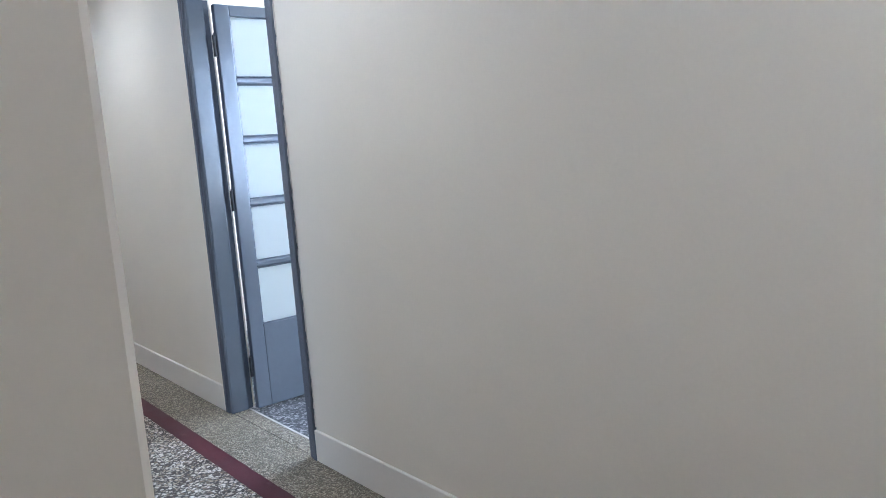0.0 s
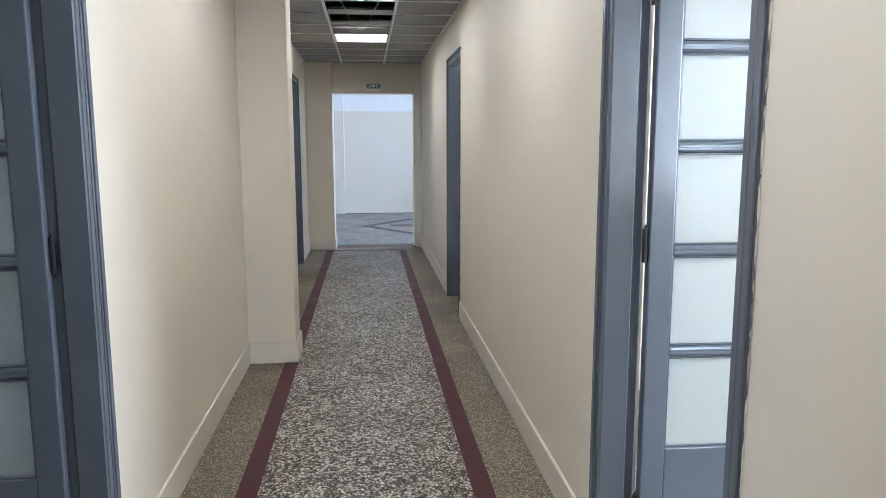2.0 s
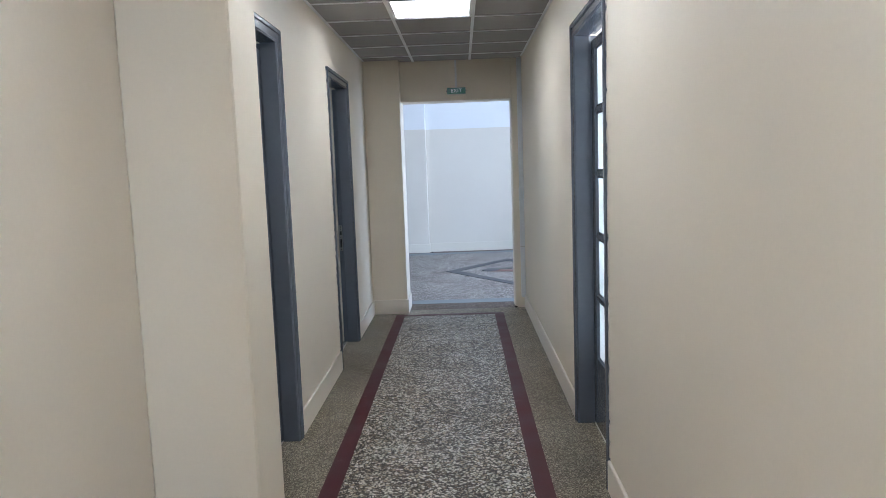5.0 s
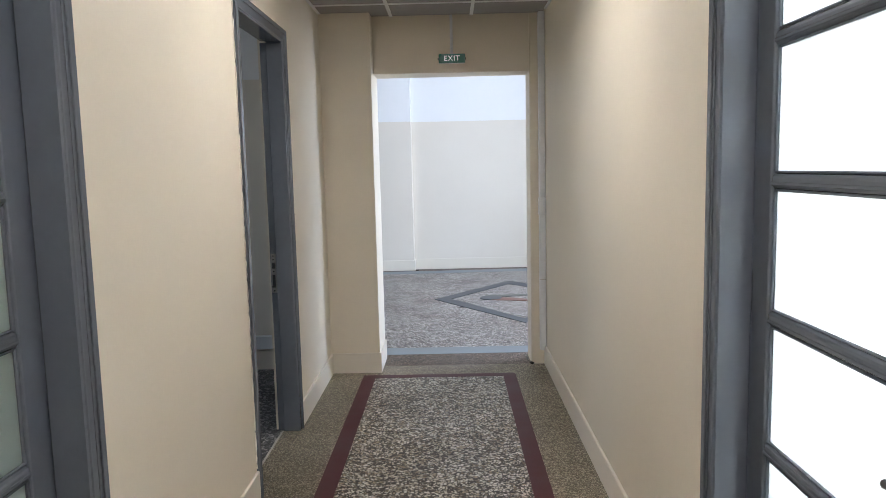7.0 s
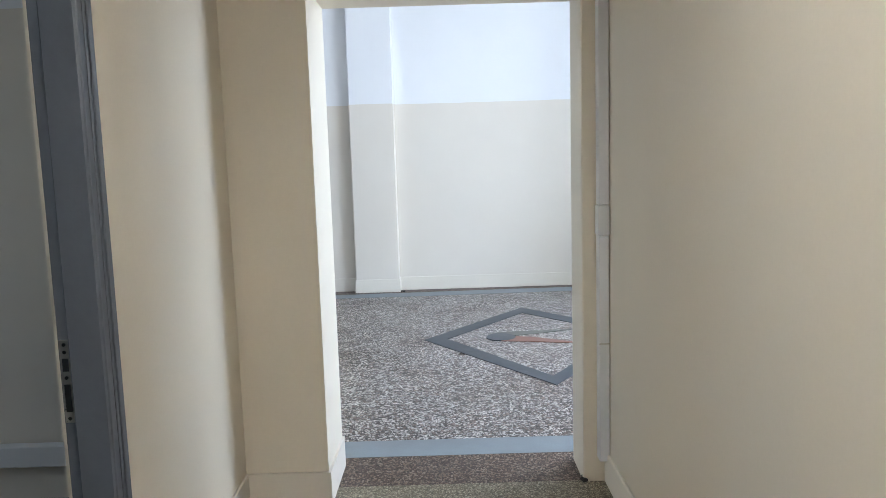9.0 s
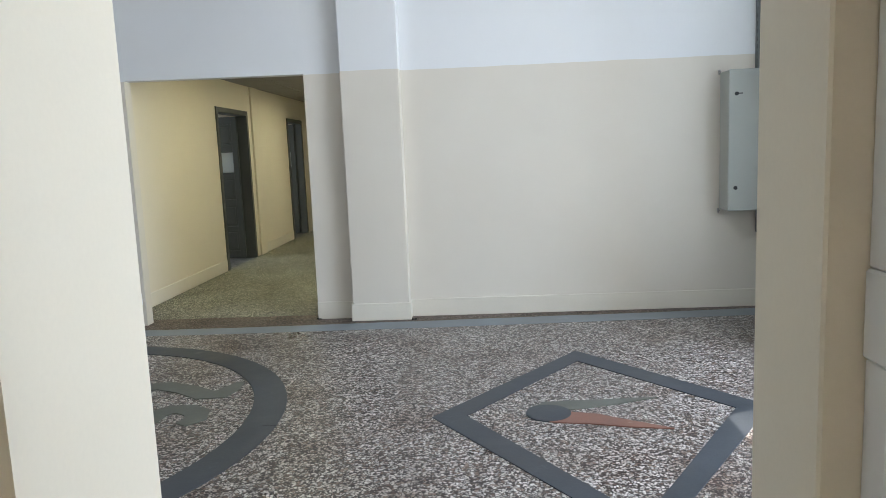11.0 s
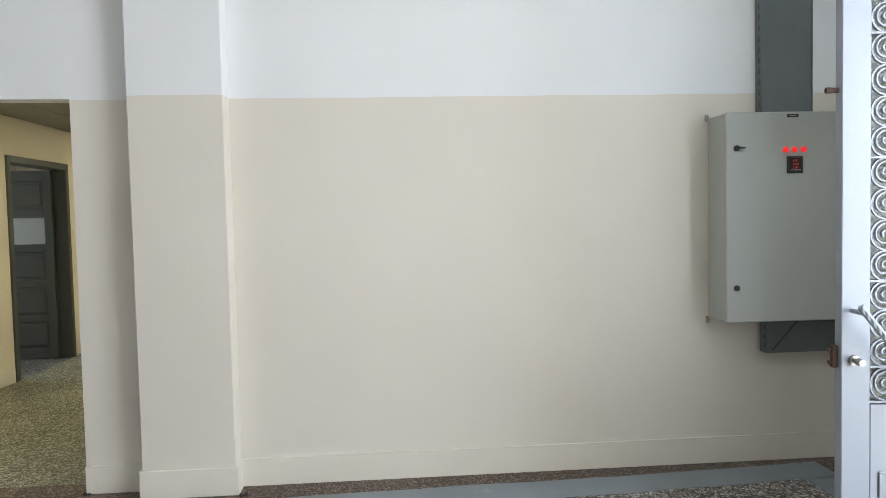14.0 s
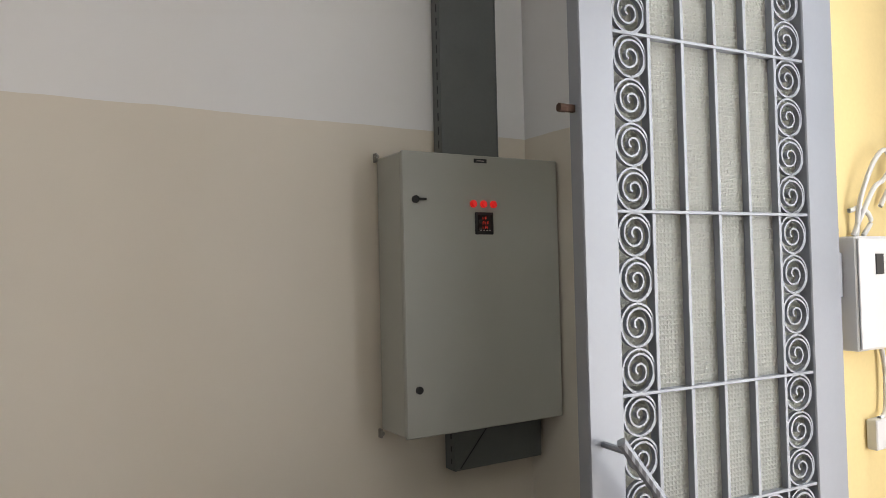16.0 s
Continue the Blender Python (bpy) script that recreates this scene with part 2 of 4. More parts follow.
def frosted(name, tint, gloss_rough, bump_scale, strength, grid=0):
    """Obscured glass: scatters what comes through, with a smooth face that reflects."""
    m, nt, b = shader(name)
    tr = nd(nt, "BsdfTranslucent", Color=(*tint, 1))
    gl = nd(nt, "BsdfGlossy", Roughness=gloss_rough)
    fr = nd(nt, "Fresnel", IOR=1.45)
    mx = nt.nodes.new("ShaderNodeMixShader")
    nt.links.new(fr.outputs[0], mx.inputs[0])
    nt.links.new(tr.outputs[0], mx.inputs[1])
    nt.links.new(gl.outputs[0], mx.inputs[2])
    df = nd(nt, "BsdfDiffuse", Color=(*scaled(tint, 0.9), 1))
    mx2 = nd(nt, "MixShader", Fac=0.25)
    nt.links.new(mx.outputs[0], mx2.inputs[1])
    nt.links.new(df.outputs[0], mx2.inputs[2])
    n = nd(nt, "Bump", Strength=strength, Distance=0.002)
    if grid:
        v = nd(nt, "TexVoronoi", Scale=grid, Randomness=0.0)
        v.distance = "CHEBYCHEV"
        nt.links.new(coords(nt), v.inputs["Vector"])
        n0 = nd(nt, "Bump", Strength=0.9, Distance=0.006)
        nt.links.new(v.outputs["Distance"], n0.inputs["Height"])
        nt.links.new(n0.outputs[0], n.inputs["Normal"])
    nt.links.new(noise_tex(nt, bump_scale, 2), n.inputs["Height"])
    for s in (tr, gl, df):
        nt.links.new(n.outputs[0], s.inputs["Normal"])
    nt.links.new(mx2.outputs[0], nt.nodes["Material Output"].inputs[0])
    return m


M_FROST = frosted("frosted_pane", (0.86, 0.90, 0.90), 0.25, 120, 0.2)
M_WIRED = frosted("wired_pebble_glass", (0.73, 0.75, 0.715), 0.3, 160, 0.9, 75)
M_FROST_DULL = frosted("dull_green_frosted_pane", (0.66, 0.72, 0.66), 0.25, 120, 0.2)


def glowing(name, color, strength):
    m, nt, b = shader(name)
    b.inputs["Base Color"].default_value = (*color, 1)
    b.inputs["Emission Color"].default_value = (*color, 1)
    b.inputs["Emission Strength"].default_value = strength
    return m


M_PANEL = glowing("lamp_diffuser", (1.0, 0.95, 0.86), 8.4)
M_PANEL2 = glowing("warm_lamp_diffuser", (0.95, 0.94, 0.67), 12.5)
# glow of the hall's added fill light, not a known lamp
M_FILL = glowing("hall_fill_glow", (0.76, 0.88, 1.0), 15.0)
M_LED = glowing("red_pilot_light", (1.0, 0.03, 0.03), 0.2)
M_DIGIT = glowing("red_digits", (1.0, 0.05, 0.03), 0.18)


# ---- mesh helpers ----
def box(bm, x0, x1, y0, y1, z0, z1, bev=0.0, seg=1):
    vs = [bm.verts.new((x, y, z)) for x in (x0, x1) for y in (y0, y1) for z in (z0, z1)]
    fs = [bm.faces.new([vs[i] for i in q]) for q in ((0, 1, 3, 2), (4, 6, 7, 5), (0, 4, 5, 1), (2, 3, 7, 6), (0, 2, 6, 4), (1, 5, 7, 3))]
    if bev:
        bmesh.ops.bevel(bm, geom=list({e for f in fs for e in f.edges}), offset=bev, segments=seg, affect="EDGES", profile=0.5)
    return bm


def boxes(*rows, bev=0.0):
    bm = bmesh.new()
    for r in rows:
        box(bm, *r, bev=bev)
    return bm


def prism(bm, plan, z0, z1):
    """An upright prism over a plan outline given counter-clockwise."""
    lo = [bm.verts.new((x, y, z0)) for x, y in plan]
    hi = [bm.verts.new((x, y, z1)) for x, y in plan]
    n = len(plan)
    for i in range(n):
        j = (i + 1) % n
        bm.faces.new((lo[i], lo[j], hi[j], hi[i]))
    bm.faces.new(hi)
    bm.faces.new(lo[::-1])
    return bm


def rod(bm, a, b, r, n=12, r2=None):
    """A closed round bar from a to b."""
    a, b = Vector(a), Vector(b)
    q = (b - a).to_track_quat("Z", "Y").to_matrix()
    rings = []
    for p, rad in ((a, r), (b, r if r2 is None else r2)):
        rings.append([bm.verts.new(p + q @ Vector((rad * math.cos(6.2832 * i / n), rad * math.sin(6.2832 * i / n), 0))) for i in range(n)])
    for i in range(n):
        bm.faces.new((rings[0][i], rings[0][(i + 1) % n], rings[1][(i + 1) % n], rings[1][i]))
    bm.faces.new(rings[0][::-1])
    bm.faces.new(rings[1])
    return bm


def tube(bm, pts, r, n=8):
    """A round cable along points."""
    pts = [Vector(p) for p in pts]
    last = None
    for i, p in enumerate(pts):
        d = (pts[min(i + 1, len(pts) - 1)] - pts[max(i - 1, 0)]).normalized()
        q = d.to_track_quat("Z", "Y").to_matrix()
        ring = [bm.verts.new(p + q @ Vector((r * math.cos(6.2832 * k / n), r * math.sin(6.2832 * k / n), 0))) for k in range(n)]
        if last:
            for k in range(n):
                bm.faces.new((last[k], last[(k + 1) % n], ring[(k + 1) % n], ring[k]))
        last = ring
    return bm


def ribbon(bm, pts, half, z0, z1):
    """A flat band of half-width half along a plan line, as a slab."""
    n = len(pts)
    sides = []
    for i in range(n):
        a, b = Vector(pts[max(i - 1, 0)]), Vector(pts[min(i + 1, n - 1)])
        d = (b - a).normalized()
        w = half[i] if isinstance(half, (list, tuple)) else half
        p = Vector(pts[i])
        sides.append((p + Vector((-d.y, d.x)) * w, p - Vector((-d.y, d.x)) * w))
    outline = [tuple(s[1]) for s in sides] + [tuple(s[0]) for s in reversed(sides)]
    top = [bm.verts.new((x, y, z1)) for x, y in outline]
    low = [bm.verts.new((x, y, z0)) for x, y in outline]
    m = len(outline)
    for i in range(n - 1):
        bm.faces.new((top[i], top[i + 1], top[m - 2 - i], top[m - 1 - i]))
    for i in range(m):
        bm.faces.new((low[i], low[(i + 1) % m], top[(i + 1) % m], top[i]))
    return bm


def mesh_of(name, bm, mat, smooth=False):
    me = bpy.data.meshes.new(name)
    bmesh.ops.recalc_face_normals(bm, faces=bm.faces[:])
    bm.to_mesh(me)
    bm.free()
    me.materials.append(mat)
    if smooth:
        me.polygons.foreach_set("use_smooth", [True] * len(me.polygons))
    return me


def part(name, bm, mat, parent=None, label="", smooth=False):
    ob = new(name, mesh_of(name, bm, mat, smooth) if isinstance(bm, bmesh.types.BMesh) else bm)
    if parent:
        ob.parent = parent
    return tagged(ob, label)


def setting(name, bm, mat, label, category):
    return tagged(part(name, bm, mat), label, category, kind="structure")


def thing(name, label, category, group="", kind="", at=None):
    ob = new(name)
    ob.empty_display_size = 0.1
    if at:
        ob.matrix_world = at
    return tagged(ob, label, category, group, kind)


# ---- floors ----
XL, XR = -0.32, 1.30          # corridor walls
YE = 10.0                     # end of the corridor
CEIL = 2.62
TOP = 4.3
setting("ground", boxes((-300, 300, -300, 300, -0.9, -0.30)), M_STONE, "pale paved ground outside the building", "ground")
setting("floor_slab", boxes((-8.6, 4.25, -4.6, 24.6, -0.29, -0.06)), M_CONC, "raw concrete slab under the floors", "floor")
setting("doorstep", boxes((4.255, 5.2, 10.7, 14.2, -0.29, -0.03), bev=0.01), M_STONE, "pale stone step outside the entrance", "doorstep")


def floor_piece(name, x0, x1, y0, y1, mat, label, z=0.0):
    return setting(name, boxes((x0, x1, y0, y1, -0.055, z)), mat, label, "floor")


floor_piece("floor_edge_left", XL - 0.002, -0.072, -4.0, 9.695, M_SIDE, "fine olive terrazzo edge strip along the corridor wall")
floor_piece("floor_edge_right", 1.042, XR + 0.002, -4.0, 9.695, M_SIDE, "fine olive terrazzo edge strip along the corridor wall")
floor_piece("floor_band_left", -0.072, 0.02, -4.0, 9.695, M_RED, "dark red terrazzo band along the corridor", 0.0015)
floor_piece("floor_band_right", 0.95, 1.042, -4.0, 9.695, M_RED, "dark red terrazzo band along the corridor", 0.0015)
floor_piece("floor_band_end", -0.072, 1.042, 9.695, 9.765, M_RED, "dark red terrazzo band closing the corridor carpet", 0.0015)
floor_piece("floor_corridor", 0.02, 0.95, -4.0, 9.695, M_CENTRE, "pale stone-chip terrazzo down the corridor's middle")
setting("floor_end", boxes((XL, -0.072, 9.695, 9.765, -0.055, 0), (1.042, XR, 9.695, 9.765, -0.055, 0), (XL, XR, 9.765, 10.012, -0.055, 0)), M_SIDE,
        "fine olive terrazzo strip before the opening", "floor")
floor_piece("floor_threshold", -0.02, 1.23, 10.012, 10.345, M_BROWN, "worn brown terrazzo threshold to the hall")
floor_piece("floor_hall_border_near", -8.1, -0.02, 10.26, 10.345, M_BROWN, "brown terrazzo border along the hall wall")
floor_piece("floor_hall_border_near_b", 1.23, 3.6, 10.26, 10.345, M_BROWN, "brown terrazzo border along the hall wall")
floor_piece("floor_hall", -7.86, 3.19, 10.56, 15.02, M_HALL, "grey and brown stone-chip terrazzo hall floor", -0.001)
floor_piece("floor_hall_band_near", -8.1, 3.40, 10.345, 10.56, M_BAND, "blue-grey cement band round the hall floor", 0.001)
floor_piece("floor_hall_band_right", 3.19, 3.40, 10.56, 15.0, M_BAND, "blue-grey cement band round the hall floor", 0.001)
floor_piece("floor_hall_band_left", -8.1, -7.86, 10.56, 14.90, M_BAND, "blue-grey cement band round the hall floor", 0.001)
floor_piece("floor_hall_border_right", 3.40, 4.25, 10.345, 15.4, M_BROWN, "brown terrazzo border by the entrance")
NEAR = [(-8.1, 14.81), (-1.35, 14.823), (0.25, 14.85), (2.17, 14.925), (3.40, 15.02)]
FAR = [(-8.1, 15.03), (-1.40, 15.032), (0.25, 15.10), (2.20, 15.172), (3.40, 15.25)]


def along(line, x):
    """The y of a plan line at x."""
    for (xa, ya), (xb, yb) in zip(line, line[1:]):
        if x <= xb:
            return ya + (yb - ya) * (x - xa) / (xb - xa)
    return line[-1][1]


def strip(lo, hi, z, n=150):
    """A floor strip between two hand-laid, slightly wavering edges."""
    xs = [-8.1 + 11.5 * k / n for k in range(n + 1)]
    low = [(x, lo(x)) for x in xs]
    high = [(x, hi(x)) for x in xs]
    return prism(bmesh.new(), low + high[::-1], -0.055, z)


def near_edge(x):
    return along(NEAR, x) + 0.010 * noise.noise((x * 2.3, 0.0, 1.0)) + 0.004 * noise.noise((x * 9.0, 0.0, 4.0))


def far_edge(x):
    return along(FAR, x) + 0.016 * noise.noise((x * 1.9, 0.0, 7.0)) + 0.006 * noise.noise((x * 8.0, 0.0, 9.0))


setting("floor_hall_band_far", strip(near_edge, far_edge, 0.001), M_BAND, "blue-grey cement band round the hall floor", "floor")
setting("floor_hall_border_far", strip(far_edge, lambda x: 15.45, 0.0), M_BROWN, "rough brown terrazzo border along the hall wall", "floor")
floor_piece("floor_back_corridor", -2.75, -0.70, 15.45, 24.0, M_OLIVE, "olive stone-chip terrazzo in the back corridor")
floor_piece("floor_rooms_left", -4.6, XL - 0.002, -4.0, 10.0, M_ROOM, "dark stone-chip terrazzo in the side rooms")
floor_piece("floor_rooms_right", XR + 0.002, 3.6, -4.0, 10.0, M_ROOM, "stone-chip terrazzo in the side rooms")
floor_piece("floor_back_rooms", -5.5, -2.75, 15.45, 24.0, M_ROOM, "stone-chip terrazzo in the back room")

for x0, x1, y0, y1 in ((XR + 0.003, XR + 0.095, 1.05, 1.885), (XR + 0.003, XR + 0.095, 5.70, 6.51), (XL - 0.095, XL - 0.003, 1.02, 1.85), (XL - 0.095, XL - 0.003, 5.50, 6.33), (XL - 0.095, XL - 0.003, 7.84, 8.66)):
    setting("floor_sill", boxes((x0, x1, y0, y1, -0.05, 0.0025)), M_SIDE, "fine terrazzo sill in a doorway", "floor")
    xe = x1 if x0 > 0 else x0
    setting("floor_sill_joint", boxes((xe - 0.006, xe + 0.006, y0, y1, -0.05, 0.004)), M_PLASTER, "pale mortar joint at a door sill", "floor")

# inlays of the hall floor
CX, CY = -2.245, 12.70
bm = bmesh.new()
ring = [(CX + 1.665 * math.cos(6.2832 * i / 96), CY + 1.665 * math.sin(6.2832 * i / 96)) for i in range(97)]
ribbon(bm, ring, 0.10, -0.01, 0.004)
setting("floor_inlay_ring", bm, M_SLATE, "dark slate ring inlaid in the hall floor", "floor inlay")
DX, DY = 1.325, 12.745
bm = bmesh.new()
out = [(DX - 0.94, DY + 0.03), (DX + 0.02, DY + 1.28), (DX + 0.94, DY + 0.10), (DX - 0.03, DY - 1.30)]
inn = [(DX - 0.745, DY + 0.04), (DX + 0.0, DY + 1.03), (DX + 0.745, DY + 0.08), (DX - 0.02, DY - 1.10)]
for i in range(4):
    j = (i + 1) % 4
    prism(bm, [out[j], out[i], inn[i], inn[j]], -0.01, 0.004)
setting("floor_inlay_diamond", bm, M_SLATE, "dark slate diamond outline inlaid in the hall floor", "floor inlay")
bm = bmesh.new()
prism(bm, [(1.035 + 0.125 * math.cos(6.2832 * i / 40), 12.80 + 0.125 * math.sin(6.2832 * i / 40)) for i in range(40)], -0.01, 0.006)
setting("floor_inlay_disc", bm, M_SLATE, "dark slate disc inlaid inside the diamond", "floor inlay")
bm = bmesh.new()
ribbon(bm, [(0.96, 12.85), (1.05, 12.91), (1.2, 12.925), (1.4, 12.955), (1.69, 13.02)], [0.05, 0.07, 0.07, 0.045, 0.004], -0.01, 0.004)
setting("floor_inlay_tail_green", bm, M_GREEN, "green-grey flame tail inlaid inside the diamond", "floor inlay")
bm = bmesh.new()
ribbon(bm, [(1.02, 12.70), (1.12, 12.735), (1.28, 12.70), (1.45, 12.62), (1.66, 12.545)], [0.03, 0.085, 0.075, 0.045, 0.004], -0.01, 0.005)
setting("floor_inlay_tail_red", bm, M_BRICKRED, "brick-red flame tail inlaid inside the diamond", "floor inlay")
EMBLEM = [
    ("upper_wave", [(-1.46, 13.20), (-1.56, 13.21), (-1.62, 13.32), (-1.56, 13.42), (-1.44, 13.44), (-1.26, 13.36), (-1.09, 13.24), (-1.0, 13.25), (-0.96, 13.36), (-0.94, 13.48)], [0.03, 0.06, 0.08, 0.08, 0.075, 0.075, 0.08, 0.085, 0.06, 0.03]),
    ("middle_wave", [(-2.0, 12.62), (-1.75, 12.65), (-1.56, 12.67), (-1.43, 12.68), (-1.32, 12.72), (-1.27, 12.81), (-1.26, 12.91), (-1.20, 12.98), (-1.11, 12.99), (-1.02, 12.93), (-0.99, 12.83), (-1.04, 12.74)], [0.08, 0.08, 0.075, 0.075, 0.08, 0.08, 0.075, 0.07, 0.075, 0.075, 0.07, 0.04]),
    ("lower_wave", [(-1.9, 12.36), (-1.6, 12.44), (-1.41, 12.44), (-1.28, 12.42), (-1.11, 12.36), (-0.96, 12.29)], [0.09, 0.09, 0.085, 0.08, 0.065, 0.015]),
    ("top_bar", [(-2.6, 13.83), (-2.36, 13.85), (-2.16, 13.86), (-2.03, 13.87), (-1.94, 13.92)], [0.08, 0.09, 0.085, 0.07, 0.02]),
    ("left_hook", [(-2.12, 13.18), (-2.0, 13.29), (-1.97, 13.36), (-1.96, 13.43)], [0.07, 0.07, 0.055, 0.02]),
    ("stem", [(-1.62, 12.70), (-1.57, 12.83), (-1.55, 12.92), (-1.54, 13.0)], [0.05, 0.07, 0.065, 0.05]),
]
for nm, pts, half in EMBLEM:
    bm = bmesh.new()
    ribbon(bm, pts, half, -0.01, 0.0035 if nm == "stem" else 0.005)
    setting("floor_inlay_" + nm, bm, M_GREEN, "green-grey curved inlay inside the floor ring", "floor inlay")

# ---- walls ----
DOORH = 2.22
R1, R2 = (1.05, 1.885), (5.70, 6.51)
L1, L2, L3 = (1.02, 1.85), (5.50, 6.33), (7.84, 8.66)
TH = 0.14


def wall_along_y(name, x0, x1, y0, y1, gaps, mat, label, z1=TOP):
    """A wall running along y with door-high openings through it."""
    bm = bmesh.new()
    y = y0
    for a, b, h0, h1 in gaps:
        box(bm, x0, x1, y, a, -0.05, z1)
        box(bm, x0, x1, a, b, h1, z1)
        if h0 > 0:
            box(bm, x0, x1, a, b, -0.05, h0)
        y = b
    box(bm, x0, x1, y, y1, -0.05, z1)
    return setting(name, bm, mat, label, "wall")


J = 0.035
wall_along_y("wall_right", XR, XR + TH, -4.0, 10.0, [(R1[0] - J, R1[1] + J, 0, DOORH + J), (R2[0] - J, R2[1] + J, 0, DOORH + J)], M_WALL, "smooth cream-painted corridor wall")
wall_along_y("wall_left", XL - TH, XL, -4.0, 10.0, [(L1[0] - J, L1[1] + J, 0, DOORH + J), (L2[0] - J, L2[1] + J, 0, DOORH + J), (L3[0] - J, L3[1] + J, 0, DOORH + J)], M_WALL, "smooth cream-painted corridor wall")
setting("wall_corridor_back", boxes((-4.6, 3.6, -4.2, -4.0, -0.05, TOP)), M_WALL, "cream-painted wall closing the corridor", "wall")
setting("wall_pilaster_start", boxes((XL, -0.113, -1.42, -1.12, -0.05, TOP), bev=0.006), M_WALL, "cream-painted pilaster on the corridor wall", "pilaster")
setting("wall_pilaster", boxes((XL, 0.008, 4.50, 4.775, -0.05, TOP), bev=0.006), M_WALL, "cream-painted pilaster on the corridor wall", "pilaster")
setting("wall_end_pier_left", prism(bmesh.new(), [(XL, 9.85), (0.042, 9.85), (0.044, 10.26), (XL, 10.26)], -0.05, TOP), M_WALL, "cream-painted pier beside the opening", "pier")
setting("wall_end_pier_right", boxes((1.190, XR, 10.0, 10.26, -0.05, TOP), bev=0.005), M_WALL, "narrow cream-painted pier beside the opening", "pier")
setting("wall_end_header", boxes((0.043, 1.190, 10.0, 10.26, 2.205, TOP), bev=0.004), M_WALL, "cream-painted wall over the opening", "wall")
setting("wall_hall_near", boxes((-8.1, XL, 10.0, 10.26, -0.05, TOP), (XR, 3.6, 10.0, 10.26, -0.05, TOP)), M_HWALL, "two-tone painted hall wall", "wall")
setting("wall_rooms", boxes((-4.6, XL - TH, 4.1, 4.25, -0.05, TOP), (-4.6, XL - TH, 7.15, 7.3, -0.05, TOP), (XR + TH, 3.6, 3.7, 3.85, -0.05, TOP)), M_WALL,
        "cream-painted partition walls of the side rooms", "wall")
wall_along_y("wall_outer_right", 3.6, 4.25, -4.2, 10.26, [(-3.7, -2.3, 0.95, 2.65), (0.7, 2.5, 0.95, 2.65), (5.3, 7.1, 0.95, 2.65)], M_WALL, "thick painted outer wall with window openings")
wall_along_y("wall_outer_left", -4.85, -4.6, -4.2, 10.0, [(0.7, 2.5, 0.95, 2.65), (5.0, 6.4, 0.95, 2.65), (7.9, 9.3, 0.95, 2.65)], M_WALL, "painted outer wall with window openings")
# opening widened out of view, down to 10.95, to let in more daylight
wall_along_y("wall_hall_right", 3.6, 4.25, 10.26, 15.6, [(10.95, 13.885, 0, 3.05)], M_HWALL, "two-tone hall wall with the wide entrance")
# opening made up for the fill light at the hall's left end
wall_along_y("wall_hall_left", -8.35, -8.1, 10.0, 15.6, [(11.3, 14.3, 1.0, 3.4)], M_HWALL, "unseen two-tone hall wall with an added window opening")
bm = bmesh.new()
prism(bm, [(-8.1, 15.16), (-2.39, 15.215), (-2.39, 15.33), (-2.9, 15.45), (-8.1, 15.45)], -0.05, TOP)
prism(bm, [(-2.39, 15.215), (-0.82, 15.30), (-0.82, 15.43), (-2.39, 15.33)], 2.195, TOP)
prism(bm, [(-0.82, 15.30), (3.6, 15.335), (3.6, 15.55), (-0.82, 15.45)], -0.05, TOP)
setting("wall_hall_far", bm, M_HWALL, "two-tone hall wall, white over a cream dado", "wall")
setting("wall_hall_pilaster", boxes((-0.475, 0.035, 15.175, 15.32, -0.05, TOP), bev=0.006), M_HWALL, "two-tone painted pilaster on the hall wall", "pilaster")
wall_along_y("wall_back_corridor_left", -2.88, -2.74, 15.45, 24.0, [(18.32, 19.61, 0, 2.185), (21.82, 22.90, 0, 2.185)], M_WALL, "cream-painted back corridor wall with doors")
setting("wall_back_corridor_bump", boxes((-2.74, -2.71, 19.79, 20.09, -0.05, CEIL), bev=0.005), M_WALL, "shallow cream pilaster on the back corridor wall", "pilaster")
setting("wall_back_corridor_right", boxes((-0.72, -0.58, 15.45, 24.0, -0.05, TOP)), M_WALL, "cream-painted back corridor wall", "wall")
setting("wall_back_end", boxes((-5.6, -0.58, 24.0, 24.2, -0.05, TOP)), M_WALL, "cream-painted wall closing the back corridor", "wall")
wall_along_y("wall_back_room", -5.75, -5.5, 15.45, 24.0, [(18.2, 19.8, 0.95, 2.65)], M_WALL, "painted outer wall with a window opening")
setting("roof_slab", boxes((-8.6, 4.3, -4.4, 24.4, TOP, TOP + 0.3)), painted("white_slab_paint", (0.74, 0.74, 0.73), 0.7, 0.05), "white-painted concrete slab overhead", "ceiling")
setting("entrance_reveal", boxes((3.605, 4.248, 13.868, 13.884, 0.0, 3.05), bev=0.002), M_YELLOW, "warm yellow painted reveal of the entrance", "wall")


# ---- suspended ceilings ----
PX = [XL, 0.187, 0.772, XR]
PY = [7.25 + 0.585 * k for k in range(-19, 5)]


def tiled_ceiling(name, xs, ys, z, skip, label):
    bm = bmesh.new()
    for i in range(len(xs) - 1):
        for j in range(len(ys) - 1):
            if (i, j) in skip:
                continue
            box(bm, xs[i] + 0.009, xs[i + 1] - 0.009, ys[j] + 0.009, ys[j + 1] - 0.009, z - 0.004, z + 0.012, 0.003)
    return setting(name, bm, M_TILE, label, "ceiling")


